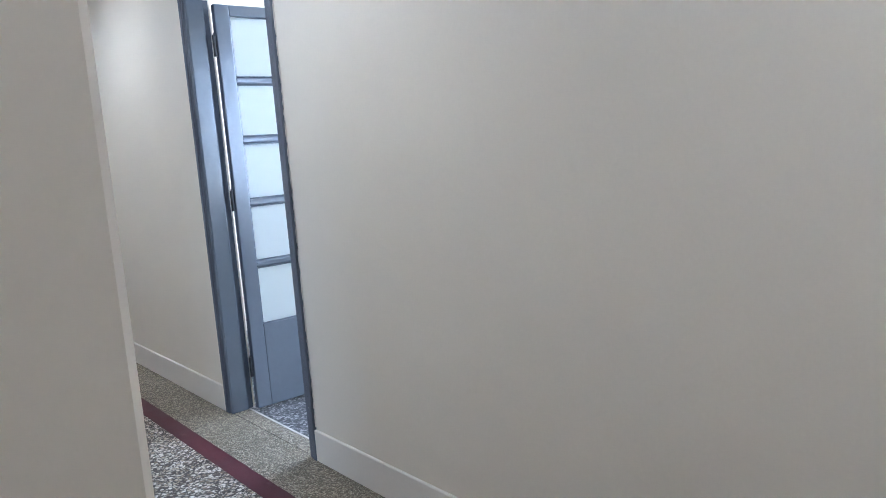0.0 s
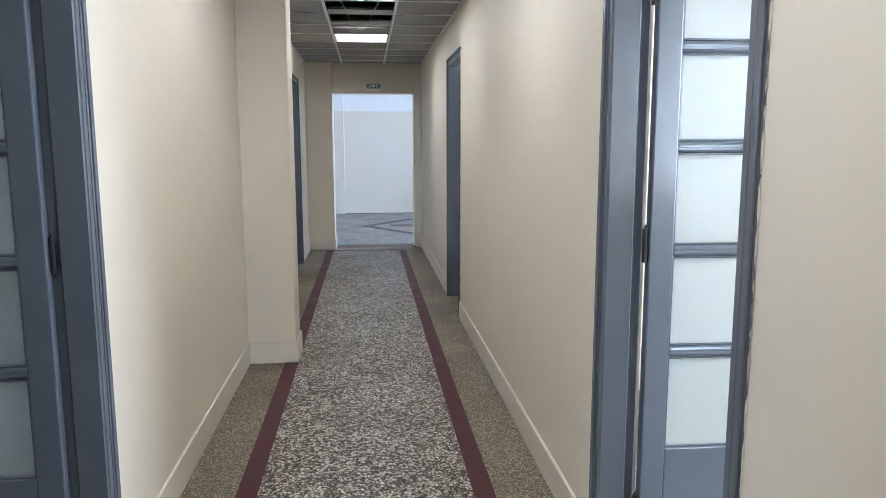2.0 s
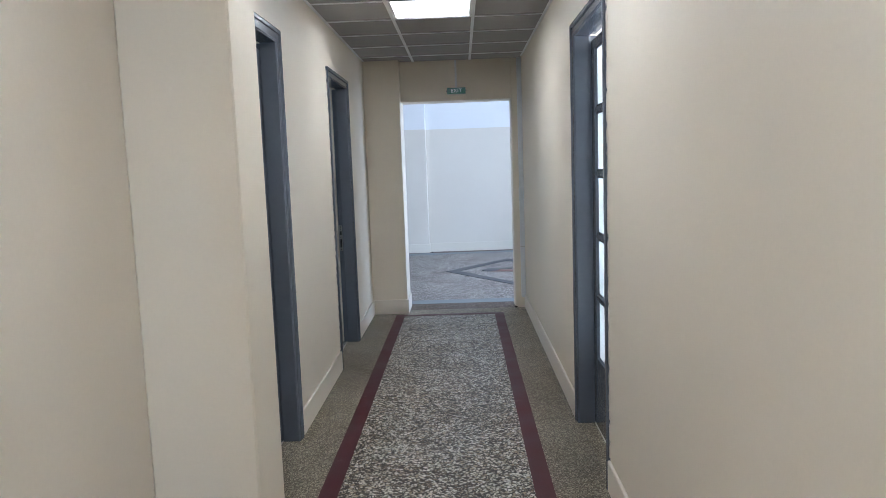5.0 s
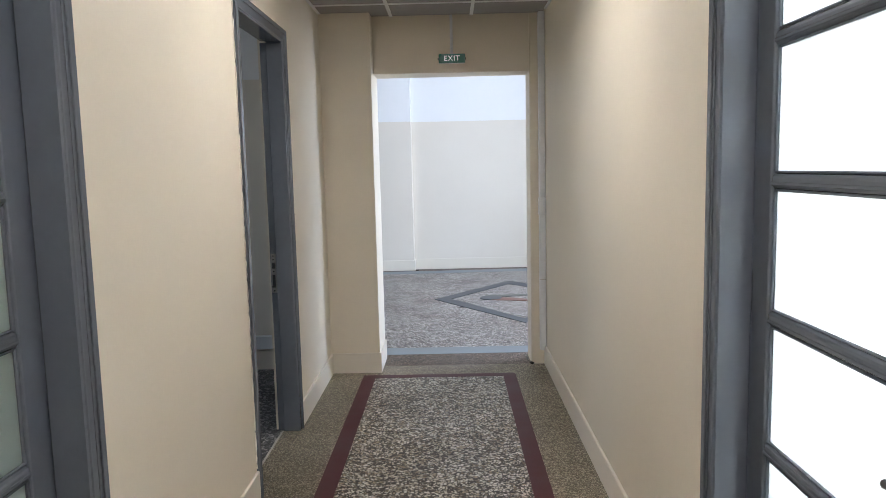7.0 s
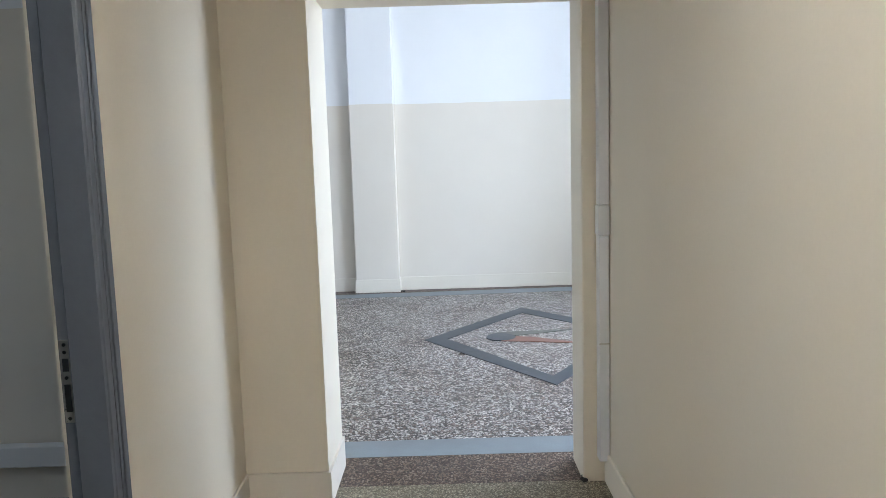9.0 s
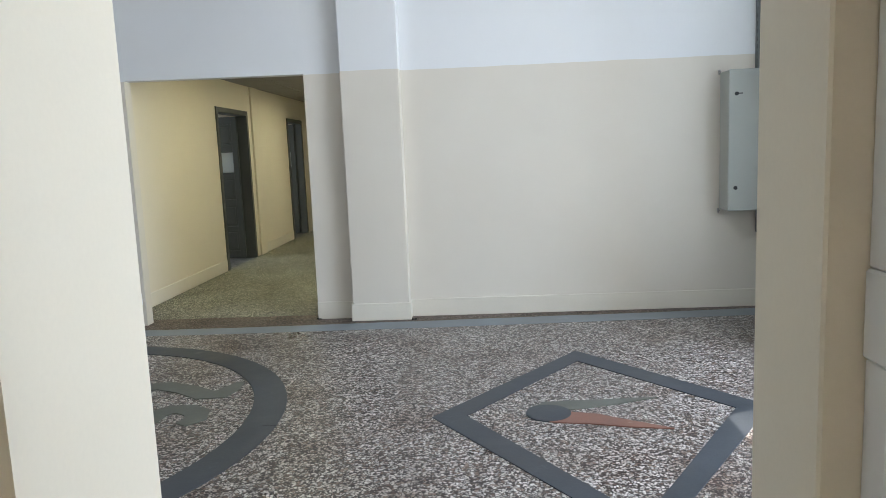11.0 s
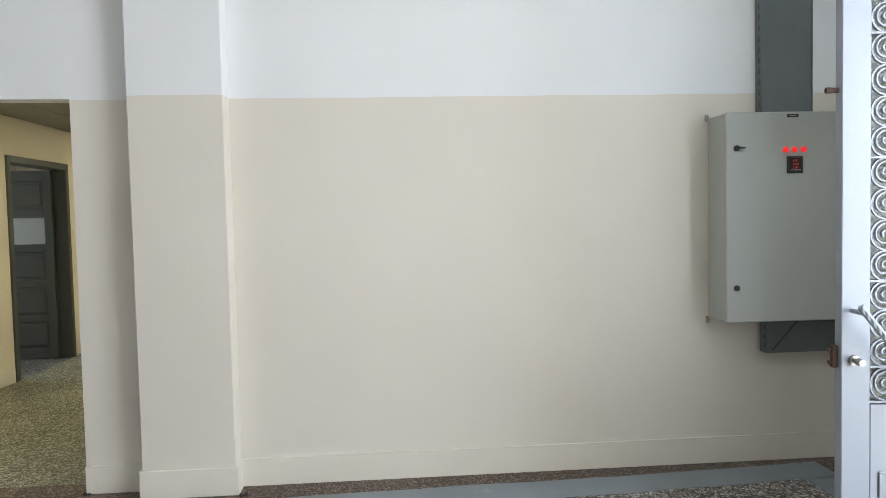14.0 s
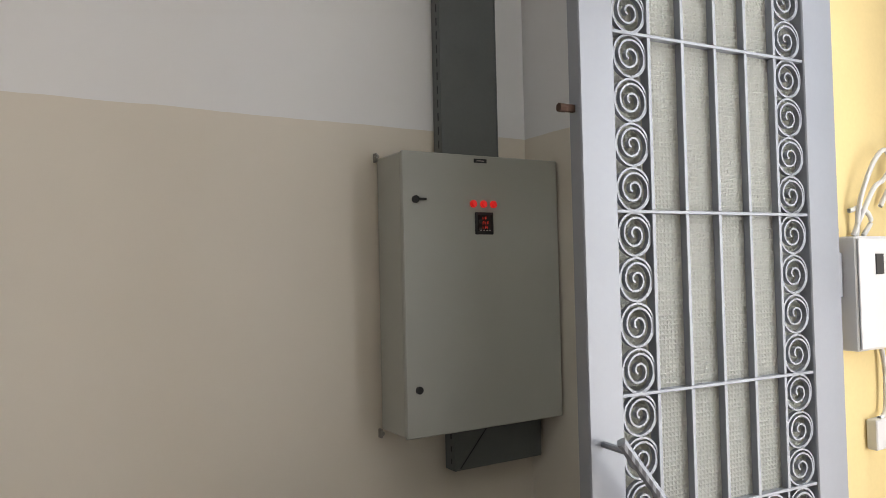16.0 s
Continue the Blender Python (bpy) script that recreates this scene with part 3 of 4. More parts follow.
lamp_rows = [j for j in range(len(PY) - 1) if min(abs(PY[j] - y) for y in (7.25, 4.91, 2.57, 0.23, -2.11)) < 0.01]
hole_rows = [j for j in range(len(PY) - 1) if 5.45 < PY[j] < 7.2]
YS = [-4.0] + PY[1:] + [10.0]
skip = {(1, j) for j in lamp_rows + hole_rows}
tiled_ceiling("ceiling", PX, YS, CEIL, skip, "grey mineral-fibre ceiling tiles, three missing")
bm = bmesh.new()
for x in PX[1:3]:
    box(bm, x - 0.012, x + 0.012, -4.0, 10.0, CEIL - 0.009, CEIL - 0.005)
    box(bm, x - 0.002, x + 0.002, -4.0, 10.0, CEIL - 0.005, CEIL + 0.03)
for y in YS[1:-1]:
    for a, b in zip(PX, PX[1:]):
        box(bm, a + 0.013, b - 0.013, y - 0.012, y + 0.012, CEIL - 0.0095, CEIL - 0.0055)
        box(bm, a + 0.013, b - 0.013, y - 0.002, y + 0.002, CEIL - 0.0055, CEIL + 0.028)
for x0, x1 in ((XL, XL + 0.02), (XR - 0.02, XR)):
    box(bm, x0, x1, -4.0, 9.84, CEIL - 0.010, CEIL - 0.006)
setting("ceiling_grid", bm, M_TEE, "white metal tee grid of the suspended ceiling", "ceiling")
bm = bmesh.new()
box(bm, XL, XR, -4.0, 10.0, 3.25, 3.4)
setting("ceiling_void", bm, M_CONC, "dark raw concrete above the suspended ceiling", "ceiling")
tiled_ceiling("ceiling_back_corridor", [-2.74, -2.2, -1.6, -1.0, -0.72], [15.47 + 0.6 * k for k in range(15)], 2.56, set(), "grey mineral-fibre ceiling tiles in the back corridor")
setting("ceiling_back_void", boxes((-2.74, -0.72, 15.45, 24.0, 2.60, 2.64)), M_CONC, "dark board above the back corridor tiles", "ceiling")


def ceiling_lamp(y):
    lamp = thing("ceiling_light", "square recessed ceiling light, lit, white diffuser", "ceiling light", "corridor ceiling lights", at=pose(0.4795, y + 0.2925, CEIL))
    part("frame", boxes((-0.28, 0.28, -0.28, -0.262, -0.006, 0.06), (-0.28, 0.28, 0.262, 0.28, -0.006, 0.06), (-0.28, -0.262, -0.262, 0.262, -0.006, 0.06), (0.262, 0.28, -0.262, 0.262, -0.006, 0.06)),
         M_TEE, lamp)
    part("diffuser", boxes((-0.262, 0.262, -0.262, 0.262, 0.004, 0.010)), M_PANEL, lamp, "glowing white diffuser")
    part("housing", boxes((-0.28, 0.28, -0.28, 0.28, 0.062, 0.07)), M_TEE, lamp)


# -2.11, 0.23 and 2.57 are unseen, added on the same spacing for light
for y in (-2.11, 0.23, 2.57, 4.91, 7.25):
    ceiling_lamp(y)
for y in (16.67, 20.27):
    bl = thing("ceiling_light", "square ceiling light in the back corridor, lit", "ceiling light", "back corridor ceiling lights", at=pose(-1.3, y + 0.3, 2.555))
    part("frame", boxes((-0.28, 0.28, -0.28, 0.28, -0.012, -0.002), bev=0.003), M_TEE, bl)
    part("diffuser", boxes((-0.26, 0.26, -0.26, 0.26, -0.018, -0.0125)), M_PANEL2, bl, "glowing diffuser")
# unseen fill light added under the hall slab to brighten the far wall
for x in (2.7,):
    hl = thing("ceiling_light", "long white fill light added under the hall ceiling, unseen", "ceiling light", "hall ceiling lights", at=pose(x, 12.3, TOP))
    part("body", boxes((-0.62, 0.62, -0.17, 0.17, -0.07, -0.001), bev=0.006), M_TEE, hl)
    part("diffuser", boxes((-0.60, 0.60, -0.15, 0.15, -0.078, -0.0705)), M_FILL, hl, "glowing white diffuser")
# hangers and cables in the open ceiling void
for x, y in ((0.30, 6.7), (0.62, 6.05), (0.5, 5.7)):
    part("hanger_wire", rod(bmesh.new(), (x, y, CEIL + 0.03), (x + 0.02, y, 3.25), 0.003, 6), M_STEEL)
    tagged(scene.collection.objects[-1], "thin steel hanger wire in the open ceiling", "hanger wire", "ceiling hangers", "structure")
cab = part("cable", tube(bmesh.new(), [(0.25 + 0.05 * k, 6.75 + 0.10 * math.sin(k * 0.9), 2.72 + 0.16 * math.cos(k * 0.7)) for k in range(9)], 0.007), M_WHITEP, smooth=True)
tagged(cab, "loose pale cable above the missing ceiling tiles", "cable")
cab = part("cable_tray", boxes((XL, XR, 6.95, 7.10, 2.78, 2.785), (XL, XR, 6.95, 6.955, 2.785, 2.83), (XL, XR, 7.095, 7.10, 2.785, 2.83)), M_TRAY)
tagged(cab, "perforated metal cable tray above the missing tiles", "cable tray")


# ---- skirting ----
def skirting_y(name, x0, x1, y0, y1, side):
    x, s = (x0, 1) if side > 0 else (x1, -1)
    bm = bmesh.new()
    box(bm, min(x, x + s * 0.014), max(x, x + s * 0.014), y0, y1, 0.0, 0.15, 0.004)
    return setting(name, bm, M_BASE, "cream-painted plaster skirting", "baseboard")


C = 0.070
for a, b in ((-4.0, R1[0] - C), (R1[1] + C, R2[0] - C), (R2[1] + C, 9.998)):
    skirting_y("baseboard", XR - 0.014, XR, a, b, -1)
for a, b in ((-4.0, -1.436), (-1.106, L1[0] - C), (L1[1] + C, 4.484), (4.791, L2[0] - C), (L2[1] + C, L3[0] - C), (L3[1] + C, 9.835)):
    skirting_y("baseboard", XL, XL + 0.014, a, b, 1)
for x1, y0, y1 in ((-0.113, -1.42, -1.12), (0.008, 4.50, 4.775)):
    setting("baseboard", boxes((XL, x1 + 0.014, y0 - 0.014, y0, 0, 0.15), (x1, x1 + 0.014, y0, y1, 0, 0.15), (XL, x1 + 0.014, y1, y1 + 0.014, 0, 0.15), bev=0.003), M_BASE, "cream-painted skirting round the pilaster", "baseboard")
setting("baseboard", prism(bmesh.new(), [(XL, 9.836), (0.054, 9.836), (0.056, 10.258), (0.03, 10.258), (0.03, 9.86), (XL, 9.86)], 0.0, 0.15), M_BASE, "cream-painted skirting round the pier", "baseboard")
bm = bmesh.new()
prism(bm, [(0.045, 15.292), (3.6, 15.320), (3.6, 15.345), (0.045, 15.317)], 0.0, 0.155)
prism(bm, [(-0.82, 15.286), (-0.49, 15.288), (-0.49, 15.31), (-0.82, 15.305)], 0.0, 0.155)
setting("baseboard", bm, M_BASE, "cream-painted skirting along the hall wall", "baseboard")
setting("baseboard", boxes((-0.487, 0.047, 15.161, 15.175, 0, 0.155), (0.035, 0.047, 15.175, 15.31, 0, 0.155), (-0.487, -0.475, 15.175, 15.30, 0, 0.155), bev=0.003), M_BASE, "cream-painted skirting round the hall pilaster", "baseboard")
skirting_y("baseboard", 3.586, 3.6, 13.95, 15.32, -1)
for a, b in ((15.46, 18.30), (20.10, 21.80)):
    skirting_y("baseboard", -2.74, -2.726, a, b, 1)
setting("baseboard", boxes((-4.6, XL - TH, 9.986, 10.0, 0, 0.15)), M_BASE, "pale skirting in the side room", "baseboard")
for x0, x1 in ((XR + TH, 3.6),):
    setting("baseboard", boxes((x0, x1, 3.686, 3.7, 0, 0.15)), M_BASE, "pale skirting in the side room", "baseboard")


# ---- glazed corridor doors ----
LEAFH = 2.19
MUNT = [0.812, 1.152, 1.488, 1.80]
MUNT_B = [0.766, 1.114, 1.461, 1.808]
MUNT_C = [0.818, 1.139, 1.467, 1.784]
REBATE = 0.022


def door_frame(door, side, y0, y1):
    """Jambs, head and stepped casings round an opening; side +1: the right wall, -1: the left wall."""
    xw = XR if side > 0 else XL
    xm, xi = xw + side * 0.088, xw + side * 0.125

    def sx(a, b):
        return (min(a, b), max(a, b))
    # each jamb steps back behind the stop to take the leaf
    for a, b, ra, rb in ((y0 - J, y0, y0 - J, y0 - REBATE), (y1, y1 + J, y1 + REBATE, y1 + J)):
        bm = boxes((*sx(xw - side * 0.004, xm), a, b, 0.0, DOORH), bev=0.004)
        box(bm, *sx(xm, xi), ra, rb, 0.0, DOORH, 0.002)
        part("jamb", bm, M_DOOR, door)
    part("head", boxes((*sx(xw - side * 0.004, xm), y0 - J, y1 + J, DOORH, DOORH + J), (*sx(xm, xi), y0 - J, y1 + J, DOORH + 0.012, DOORH + J), bev=0.003), M_DOOR, door)
    f0, f1, f2 = xw + side * 0.010, xw - side * 0.009, xw - side * 0.017
    for a, b, c in ((y0 - C, y0 - 0.005, 1), (y1 + 0.005, y1 + C, -1)):
        bm = bmesh.new()
        box(bm, *sx(f0, f1), a, b, 0.0, DOORH + C, 0.004, 2)
        o = (a, a + 0.026) if c > 0 else (b - 0.026, b)
        box(bm, *sx(f1, f2), *o, 0.0, DOORH + C, 0.005, 2)
        i = (a + 0.032, a + 0.042) if c > 0 else (b - 0.042, b - 0.032)
        box(bm, *sx(f1, f1 - side * 0.004), *i, 0.0, DOORH + 0.04, 0.002)
        part("casing", bm, M_DOOR, door)
    bm = bmesh.new()
    box(bm, *sx(f0, f1), y0 - 0.004, y1 + 0.004, DOORH + 0.005, DOORH + C, 0.004, 2)
    box(bm, *sx(f1, f2), y0 - C + 0.027, y1 + C - 0.027, DOORH + C - 0.026, DOORH + C, 0.005, 2)
    part("casing", bm, M_DOOR, door)
    # wavering filler bead between plaster and casing
    for yy in (y0 - C, y1 + C):
        pts = [(xw - side * 0.002, yy + 0.0022 * noise.noise((yy, k * 0.9, 3.0)), 0.16 + k * 0.05) for k in range(43)]
        part("filler_bead", tube(bmesh.new(), pts, 0.0032, 6), M_BASE, door, smooth=True)


def leaf(door, w, at, munt=MUNT, low=0.475, glass=M_FROST, grip=1.0, st=0.082):
    """A five-pane leaf hinged at its origin, running along +x, with its face in y."""
    t, h = 0.02, 0.0195
    bm = bmesh.new()
    for x0, x1 in ((0.0, st), (w - st, w)):
        box(bm, x0, x1, -t, t, 0.008, LEAFH, 0.005, 2)
    box(bm, st, w - st, -t, t, 2.135, LEAFH - 0.001, 0.004, 2)
    box(bm, st, w - st, -t, t, 0.009, low, 0.004, 2)
    for z in munt:
        box(bm, st - 0.006, w - st + 0.006, -t * 0.95, t * 0.95, z - h, z + h, 0.013, 3)
        box(bm, st - 0.002, w - st + 0.002, -t * 1.02, t * 1.02, z - 0.011, z - 0.001, 0.002)
    lf = part("leaf", bm, M_DOOR, door)
    lf.matrix_local = at
    edges = [low] + [e for z in munt for e in (z - h, z + h)] + [2.135]
    for k in range(5):
        z0, z1 = edges[2 * k], edges[2 * k + 1]
        part("pane", boxes((st - 0.004, w - st + 0.004, -0.003, 0.003, z0 - 0.004, z1 + 0.004)), glass, lf, "frosted glass pane")
        bm = bmesh.new()
        for s in (-1, 1):
            a, b = min(s * 0.004, s * 0.013), max(s * 0.004, s * 0.013)
            box(bm, st, st + 0.006, a, b, z0, z1, 0.002)
            box(bm, w - st - 0.006, w - st, a, b, z0, z1, 0.002)
            box(bm, st + 0.006, w - st - 0.006, a, b, z0, z0 + 0.006, 0.002)
            box(bm, st + 0.006, w - st - 0.006, a, b, z1 - 0.006, z1, 0.002)
        part("glazing_bead", bm, M_DOOR, lf)
    for s in (-1, 1):
        hx = w - 0.05
        bm = bmesh.new()
        box(bm, hx - 0.018, hx + 0.018, min(s * t, s * (t + 0.004)), max(s * t, s * (t + 0.004)), grip - 0.14, grip + 0.06, 0.002)
        rod(bm, (hx, s * t, grip), (hx, s * (t + 0.045), grip), 0.008)
        tube(bm, [(hx, s * (t + 0.043), grip), (hx - 0.03, s * (t + 0.05), grip + 0.003), (hx - 0.07, s * (t + 0.048), grip - 0.001), (hx - 0.11, s * (t + 0.044), grip - 0.008)], 0.009)
        part("door_handle", bm, M_HANDLE, lf, "dark worn lever handle", True)
    for z in (0.25, 1.17, 1.98):
        part("hinge", rod(rod(bmesh.new(), (-0.010, -0.006, z - 0.055), (-0.010, -0.006, z + 0.055), 0.010, 10), (-0.010, -0.006, z + 0.055), (-0.010, -0.006, z + 0.068), 0.006, 8, 0.002), M_BLACK, lf, "dark steel barrel hinge")
    return lf


W = 0.835
door = thing("door_1", "grey-blue glazed door standing open, frosted panes", "door", "corridor doors", "structure")
door_frame(door, 1, *R1)
leaf(door, W, pose(XR + 0.122, R1[1] - 0.035, 0, 0, 0, -1.0))
door = thing("door_2", "grey-blue glazed door, closed, bright frosted panes", "door", "corridor doors", "structure")
door_frame(door, 1, *R2)
leaf(door, R2[1] - R2[0] + 0.030, pose(XR + 0.112, R2[1] + 0.015, 0, 0, 0, -90), MUNT_B, 0.415, grip=0.95, st=0.097)
door = thing("door_3", "grey-blue glazed door standing open to a dim room", "door", "corridor doors", "structure")
door_frame(door, -1, *L1)
leaf(door, W, pose(XL - 0.118, L1[1] - 0.002, 0, 0, 0, 181.0))
door = thing("door_4", "grey-blue glazed door, closed, dull frosted panes", "door", "corridor doors", "structure")
door_frame(door, -1, *L2)
leaf(door, L2[1] - L2[0] + 0.030, pose(XL - 0.112, L2[1] + 0.015, 0, 0, 0, -90), MUNT_C, 0.475, M_FROST_DULL, st=0.097)
door = thing("door_5", "grey-blue door standing wide open to a dark room", "door", "corridor doors", "structure")
door_frame(door, -1, *L3)
leaf(door, L3[1] - L3[0] - 0.012, pose(XL - TH - 0.03, L3[0] + 0.03, 0, 0, 0, 183.0))
SX, SY = XL - 0.107, L3[1] + REBATE
st = part("strike_plate", boxes((SX - 0.014, SX + 0.014, SY - 0.004, SY + 0.001, 0.82, 1.045), bev=0.0015), M_STEEL, door, "worn steel lock strike plate")
for z0, z1 in ((0.85, 0.925), (0.96, 0.995)):
    part("slot", boxes((SX - 0.008, SX + 0.008, SY - 0.0055, SY - 0.0042, z0, z1)), M_BLACK, st)
for z in (0.832, 0.943, 1.012, 1.032):
    part("screw", rod(bmesh.new(), (SX, SY - 0.0042, z), (SX, SY - 0.0065, z), 0.005, 8), M_BLACK, st)


# ---- corridor end: sign, conduit, trunking ----
sign = thing("exit_sign", "small green sign with white letters EXIT over the opening", "exit sign", at=pose(0.625, 9.998, 2.302))
part("body", boxes((-0.097, 0.097, -0.028, 0.0, -0.034, 0.034), bev=0.004), M_WHITEP, sign)
part("face", boxes((-0.0955, 0.0955, -0.0305, -0.0285, -0.0325, 0.0325)), M_EXITG, sign, "green sign face")
for s in (-1, 1):
    part("lug", boxes((min(s * 0.097, s * 0.104), max(s * 0.097, s * 0.104), -0.016, -0.002, -0.008, 0.008), bev=0.003), M_BLACK, sign)
txt = bpy.data.curves.new("letters", "FONT")
txt.body, txt.size, txt.align_x, txt.align_y, txt.extrude, txt.space_character = "EXIT", 0.052, "CENTER", "CENTER", 0.0006, 1.12
tmp = new("letters_tmp", txt)
me = bpy.data.meshes.new_from_object(tmp.evaluated_get(bpy.context.evaluated_depsgraph_get()))
bpy.data.objects.remove(tmp)
me.materials.clear()
me.materials.append(glowing("sign_letters", (0.85, 0.9, 0.88), 0.18))
lt = part("letters", me, None, sign, "white letters EXIT")
lt.matrix_local = pose(0, -0.0315, 0, 90, 0, 0)
con = part("cable_conduit", boxes((0.614, 0.634, 9.984, 9.998, 2.337, CEIL - 0.004), bev=0.003), M_WHITEP)
tagged(con, "thin painted conduit from sign to ceiling", "conduit")
trk = thing("wall_trunking", "white plastic cable trunking upright on the narrow pier", "cable trunking")
part("channel", boxes((1.252, 1.297, 9.935, 9.998, 0.12, 1.145), (1.252, 1.297, 9.935, 9.998, 1.28, CEIL - 0.004), bev=0.003), M_WHITEP, trk)
part("coupling", boxes((1.247, 1.298, 9.928, 9.998, 1.146, 1.279), bev=0.004), M_WHITEP, trk)
part("seam", boxes((1.251, 1.298, 9.9335, 9.9345, 0.662, 0.667)), M_PLASTER, trk)
rk = painted("crumbled_mortar", (0.05, 0.045, 0.04), 0.9, 0.4, 20, 60, 0.6)
for i in range(7):
    a = random.random() * 6
    q = boxes((-0.012, 0.012, -0.009, 0.009, 0.0, 0.012 + 0.008 * random.random()), bev=0.004)
    o = part("mortar_crumb", q, rk)
    o.matrix_world = pose(1.182 + 0.02 * random.random(), 9.985 + 0.05 * random.random(), 0.0, 0, 0, 57 * a)
    tagged(o, "dark crumb of mortar at the foot of the pier", "mortar crumb", "mortar crumbs at the pier")

for bx, by in ((0.055, 15.16), (-0.83, 15.285)):
    for i in range(5):
        q = boxes((-0.009, 0.009, -0.007, 0.007, 0.0, 0.008 + 0.01 * random.random()), bev=0.003)
        o = part("mortar_crumb", q, rk)
        o.matrix_world = pose(bx + 0.05 * (random.random() - 0.3), by - 0.02 * random.random(), 0.0, 0, 0, 360 * random.random())
        tagged(o, "dark crumb of mortar at the foot of the wall", "mortar crumb", "mortar crumbs in the hall")

# side room trunking
tr = part("room_trunking", boxes((-3.6, XL - TH - 0.05, 9.93, 9.985, 0.172, 0.268), bev=0.004), M_WHITEP)
tagged(tr, "pale plastic trunking along the side room wall", "cable trunking")

# ---- hall: socket trunking ----
tk = thing("socket_trunking", "white plastic trunking with a socket on the hall wall", "cable trunking", at=pose(-2.415, 15.213, 0.25, 0, 0, 0.55))
part("channel", boxes((-5.2, -0.012, -0.055, -0.001, -0.05, 0.05), bev=0.004), M_WHITEP, tk)
part("groove", boxes((-5.2, -0.014, -0.0575, -0.0555, 0.030, 0.034)), M_PLASTER, tk)
part("end_cap", boxes((-0.0115, 0.0, -0.058, -0.001, -0.053, 0.053), bev=0.003), M_WHITEP, tk)
sk = part("socket", boxes((-0.145, -0.075, -0.066, -0.0555, -0.036, 0.036), bev=0.004), M_WHITEP, tk)
part("well", rod(bmesh.new(), (-0.11, -0.0665, 0), (-0.11, -0.0675, 0), 0.019, 20), M_PLASTER, sk)
for s in (-1, 1):
    part("pin_hole", rod(bmesh.new(), (-0.11 + s * 0.008, -0.068, 0), (-0.11 + s * 0.008, -0.069, 0), 0.0032, 8), M_BLACK, sk)

# ---- hall: electrical enclosure ----
enc = thing("electrical_enclosure", "grey-green steel electrical cabinet hung on the wall", "electrical cabinet",
            at=Matrix.Translation((0.0287, 0.2505, 0.0312)) @ Matrix.Scale(0.98, 4))
BX0, BX1, BY0, BY1, BZ0, BZ1 = 2.806, 3.632, 15.137, 15.380, 0.861, 2.057
part("body", boxes((BX0 + 0.003, BX1 - 0.003, BY0 + 0.022, BY1, BZ0 + 0.003, BZ1 - 0.003), bev=0.006), M_ENC, enc)
dr = part("cabinet_door", boxes((BX0, BX1, BY0, BY0 + 0.018, BZ0, BZ1), bev=0.005), M_ENC, enc)
for z, key in ((1.854, True), (1.06, False)):
    lk = part("lock", rod(bmesh.new(), (2.866, BY0 + 0.001, z), (2.866, BY0 - 0.010, z), 0.016, 20), M_BLACK, dr, "black round lock")
    if key:
        part("key", boxes((2.878, 2.915, BY0 - 0.014, BY0 - 0.011, z - 0.003, z + 0.006), bev=0.001), M_BLACK, enc, "black cabinet key")
for x in (3.155, 3.208, 3.261):
    il = part("pilot_light", rod(rod(bmesh.new(), (x, BY0, 1.842), (x, BY0 - 0.008, 1.842), 0.0165, 20), (x, BY0 - 0.008, 1.842), (x, BY0 - 0.016, 1.842), 0.014, 20, 0.011), M_LED, enc, "lit red pilot light")
mt = part("meter", boxes((3.160, 3.258, BY0 - 0.009, BY0 - 0.0005, 1.708, 1.806), bev=0.004), M_BLACK, enc, "black digital panel meter")
part("bezel", boxes((3.172, 3.246, BY0 - 0.0115, BY0 - 0.0092, 1.722, 1.794), bev=0.001), painted("meter_glass", (0.02, 0.012, 0.014), 0.15, 0.05), mt)
bm = bmesh.new()
for row, z in enumerate((1.778, 1.758, 1.738)):
    for k in range(3 if row else 2):
        x = 3.196 + 0.012 * k
        box(bm, x, x + 0.002, BY0 - 0.0125, BY0 - 0.0117, z - 0.006, z + 0.006)
        if (k + row) % 2:
            box(bm, x + 0.002, x + 0.008, BY0 - 0.0125, BY0 - 0.0117, z - 0.001, z + 0.001)
            box(bm, x + 0.002, x + 0.008, BY0 - 0.0125, BY0 - 0.0117, z + 0.005, z + 0.007)
part("digits", bm, M_DIGIT, mt, "red digits, unreadable")
bm = bmesh.new()
for k in range(4):
    box(bm, 3.182 + 0.016 * k, 3.190 + 0.016 * k, BY0 - 0.0125, BY0 - 0.0117, 1.7245, 1.7275)
part("button_marks", bm, M_WHITEP, mt)
part("nameplate", boxes((3.164, 3.231, BY0 - 0.002, BY0 - 0.0003, 2.024, 2.042)), M_BLACK, enc, "small black nameplate")
part("nameplate_bar", boxes((3.178, 3.217, BY0 - 0.003, BY0 - 0.0021, 2.031, 2.035)), M_STEEL, enc)
for x, s in ((BX0, -1), (BX1, 1)):
    for z in (BZ0 - 0.01, BZ1 + 0.002):
        bm = bmesh.new()
        box(bm, x - 0.012 * (s < 0), x + 0.012 * (s > 0), BY1 - 0.02, BY1 + 0.008, z - 0.022, z + 0.018, 0.003)
        rod(bm, (x + s * 0.008, BY1 - 0.02, z), (x + s * 0.008, BY1 - 0.032, z), 0.010, 8)
        part("mounting_lug", bm, M_STEEL, enc, "steel mounting lug with bolt")

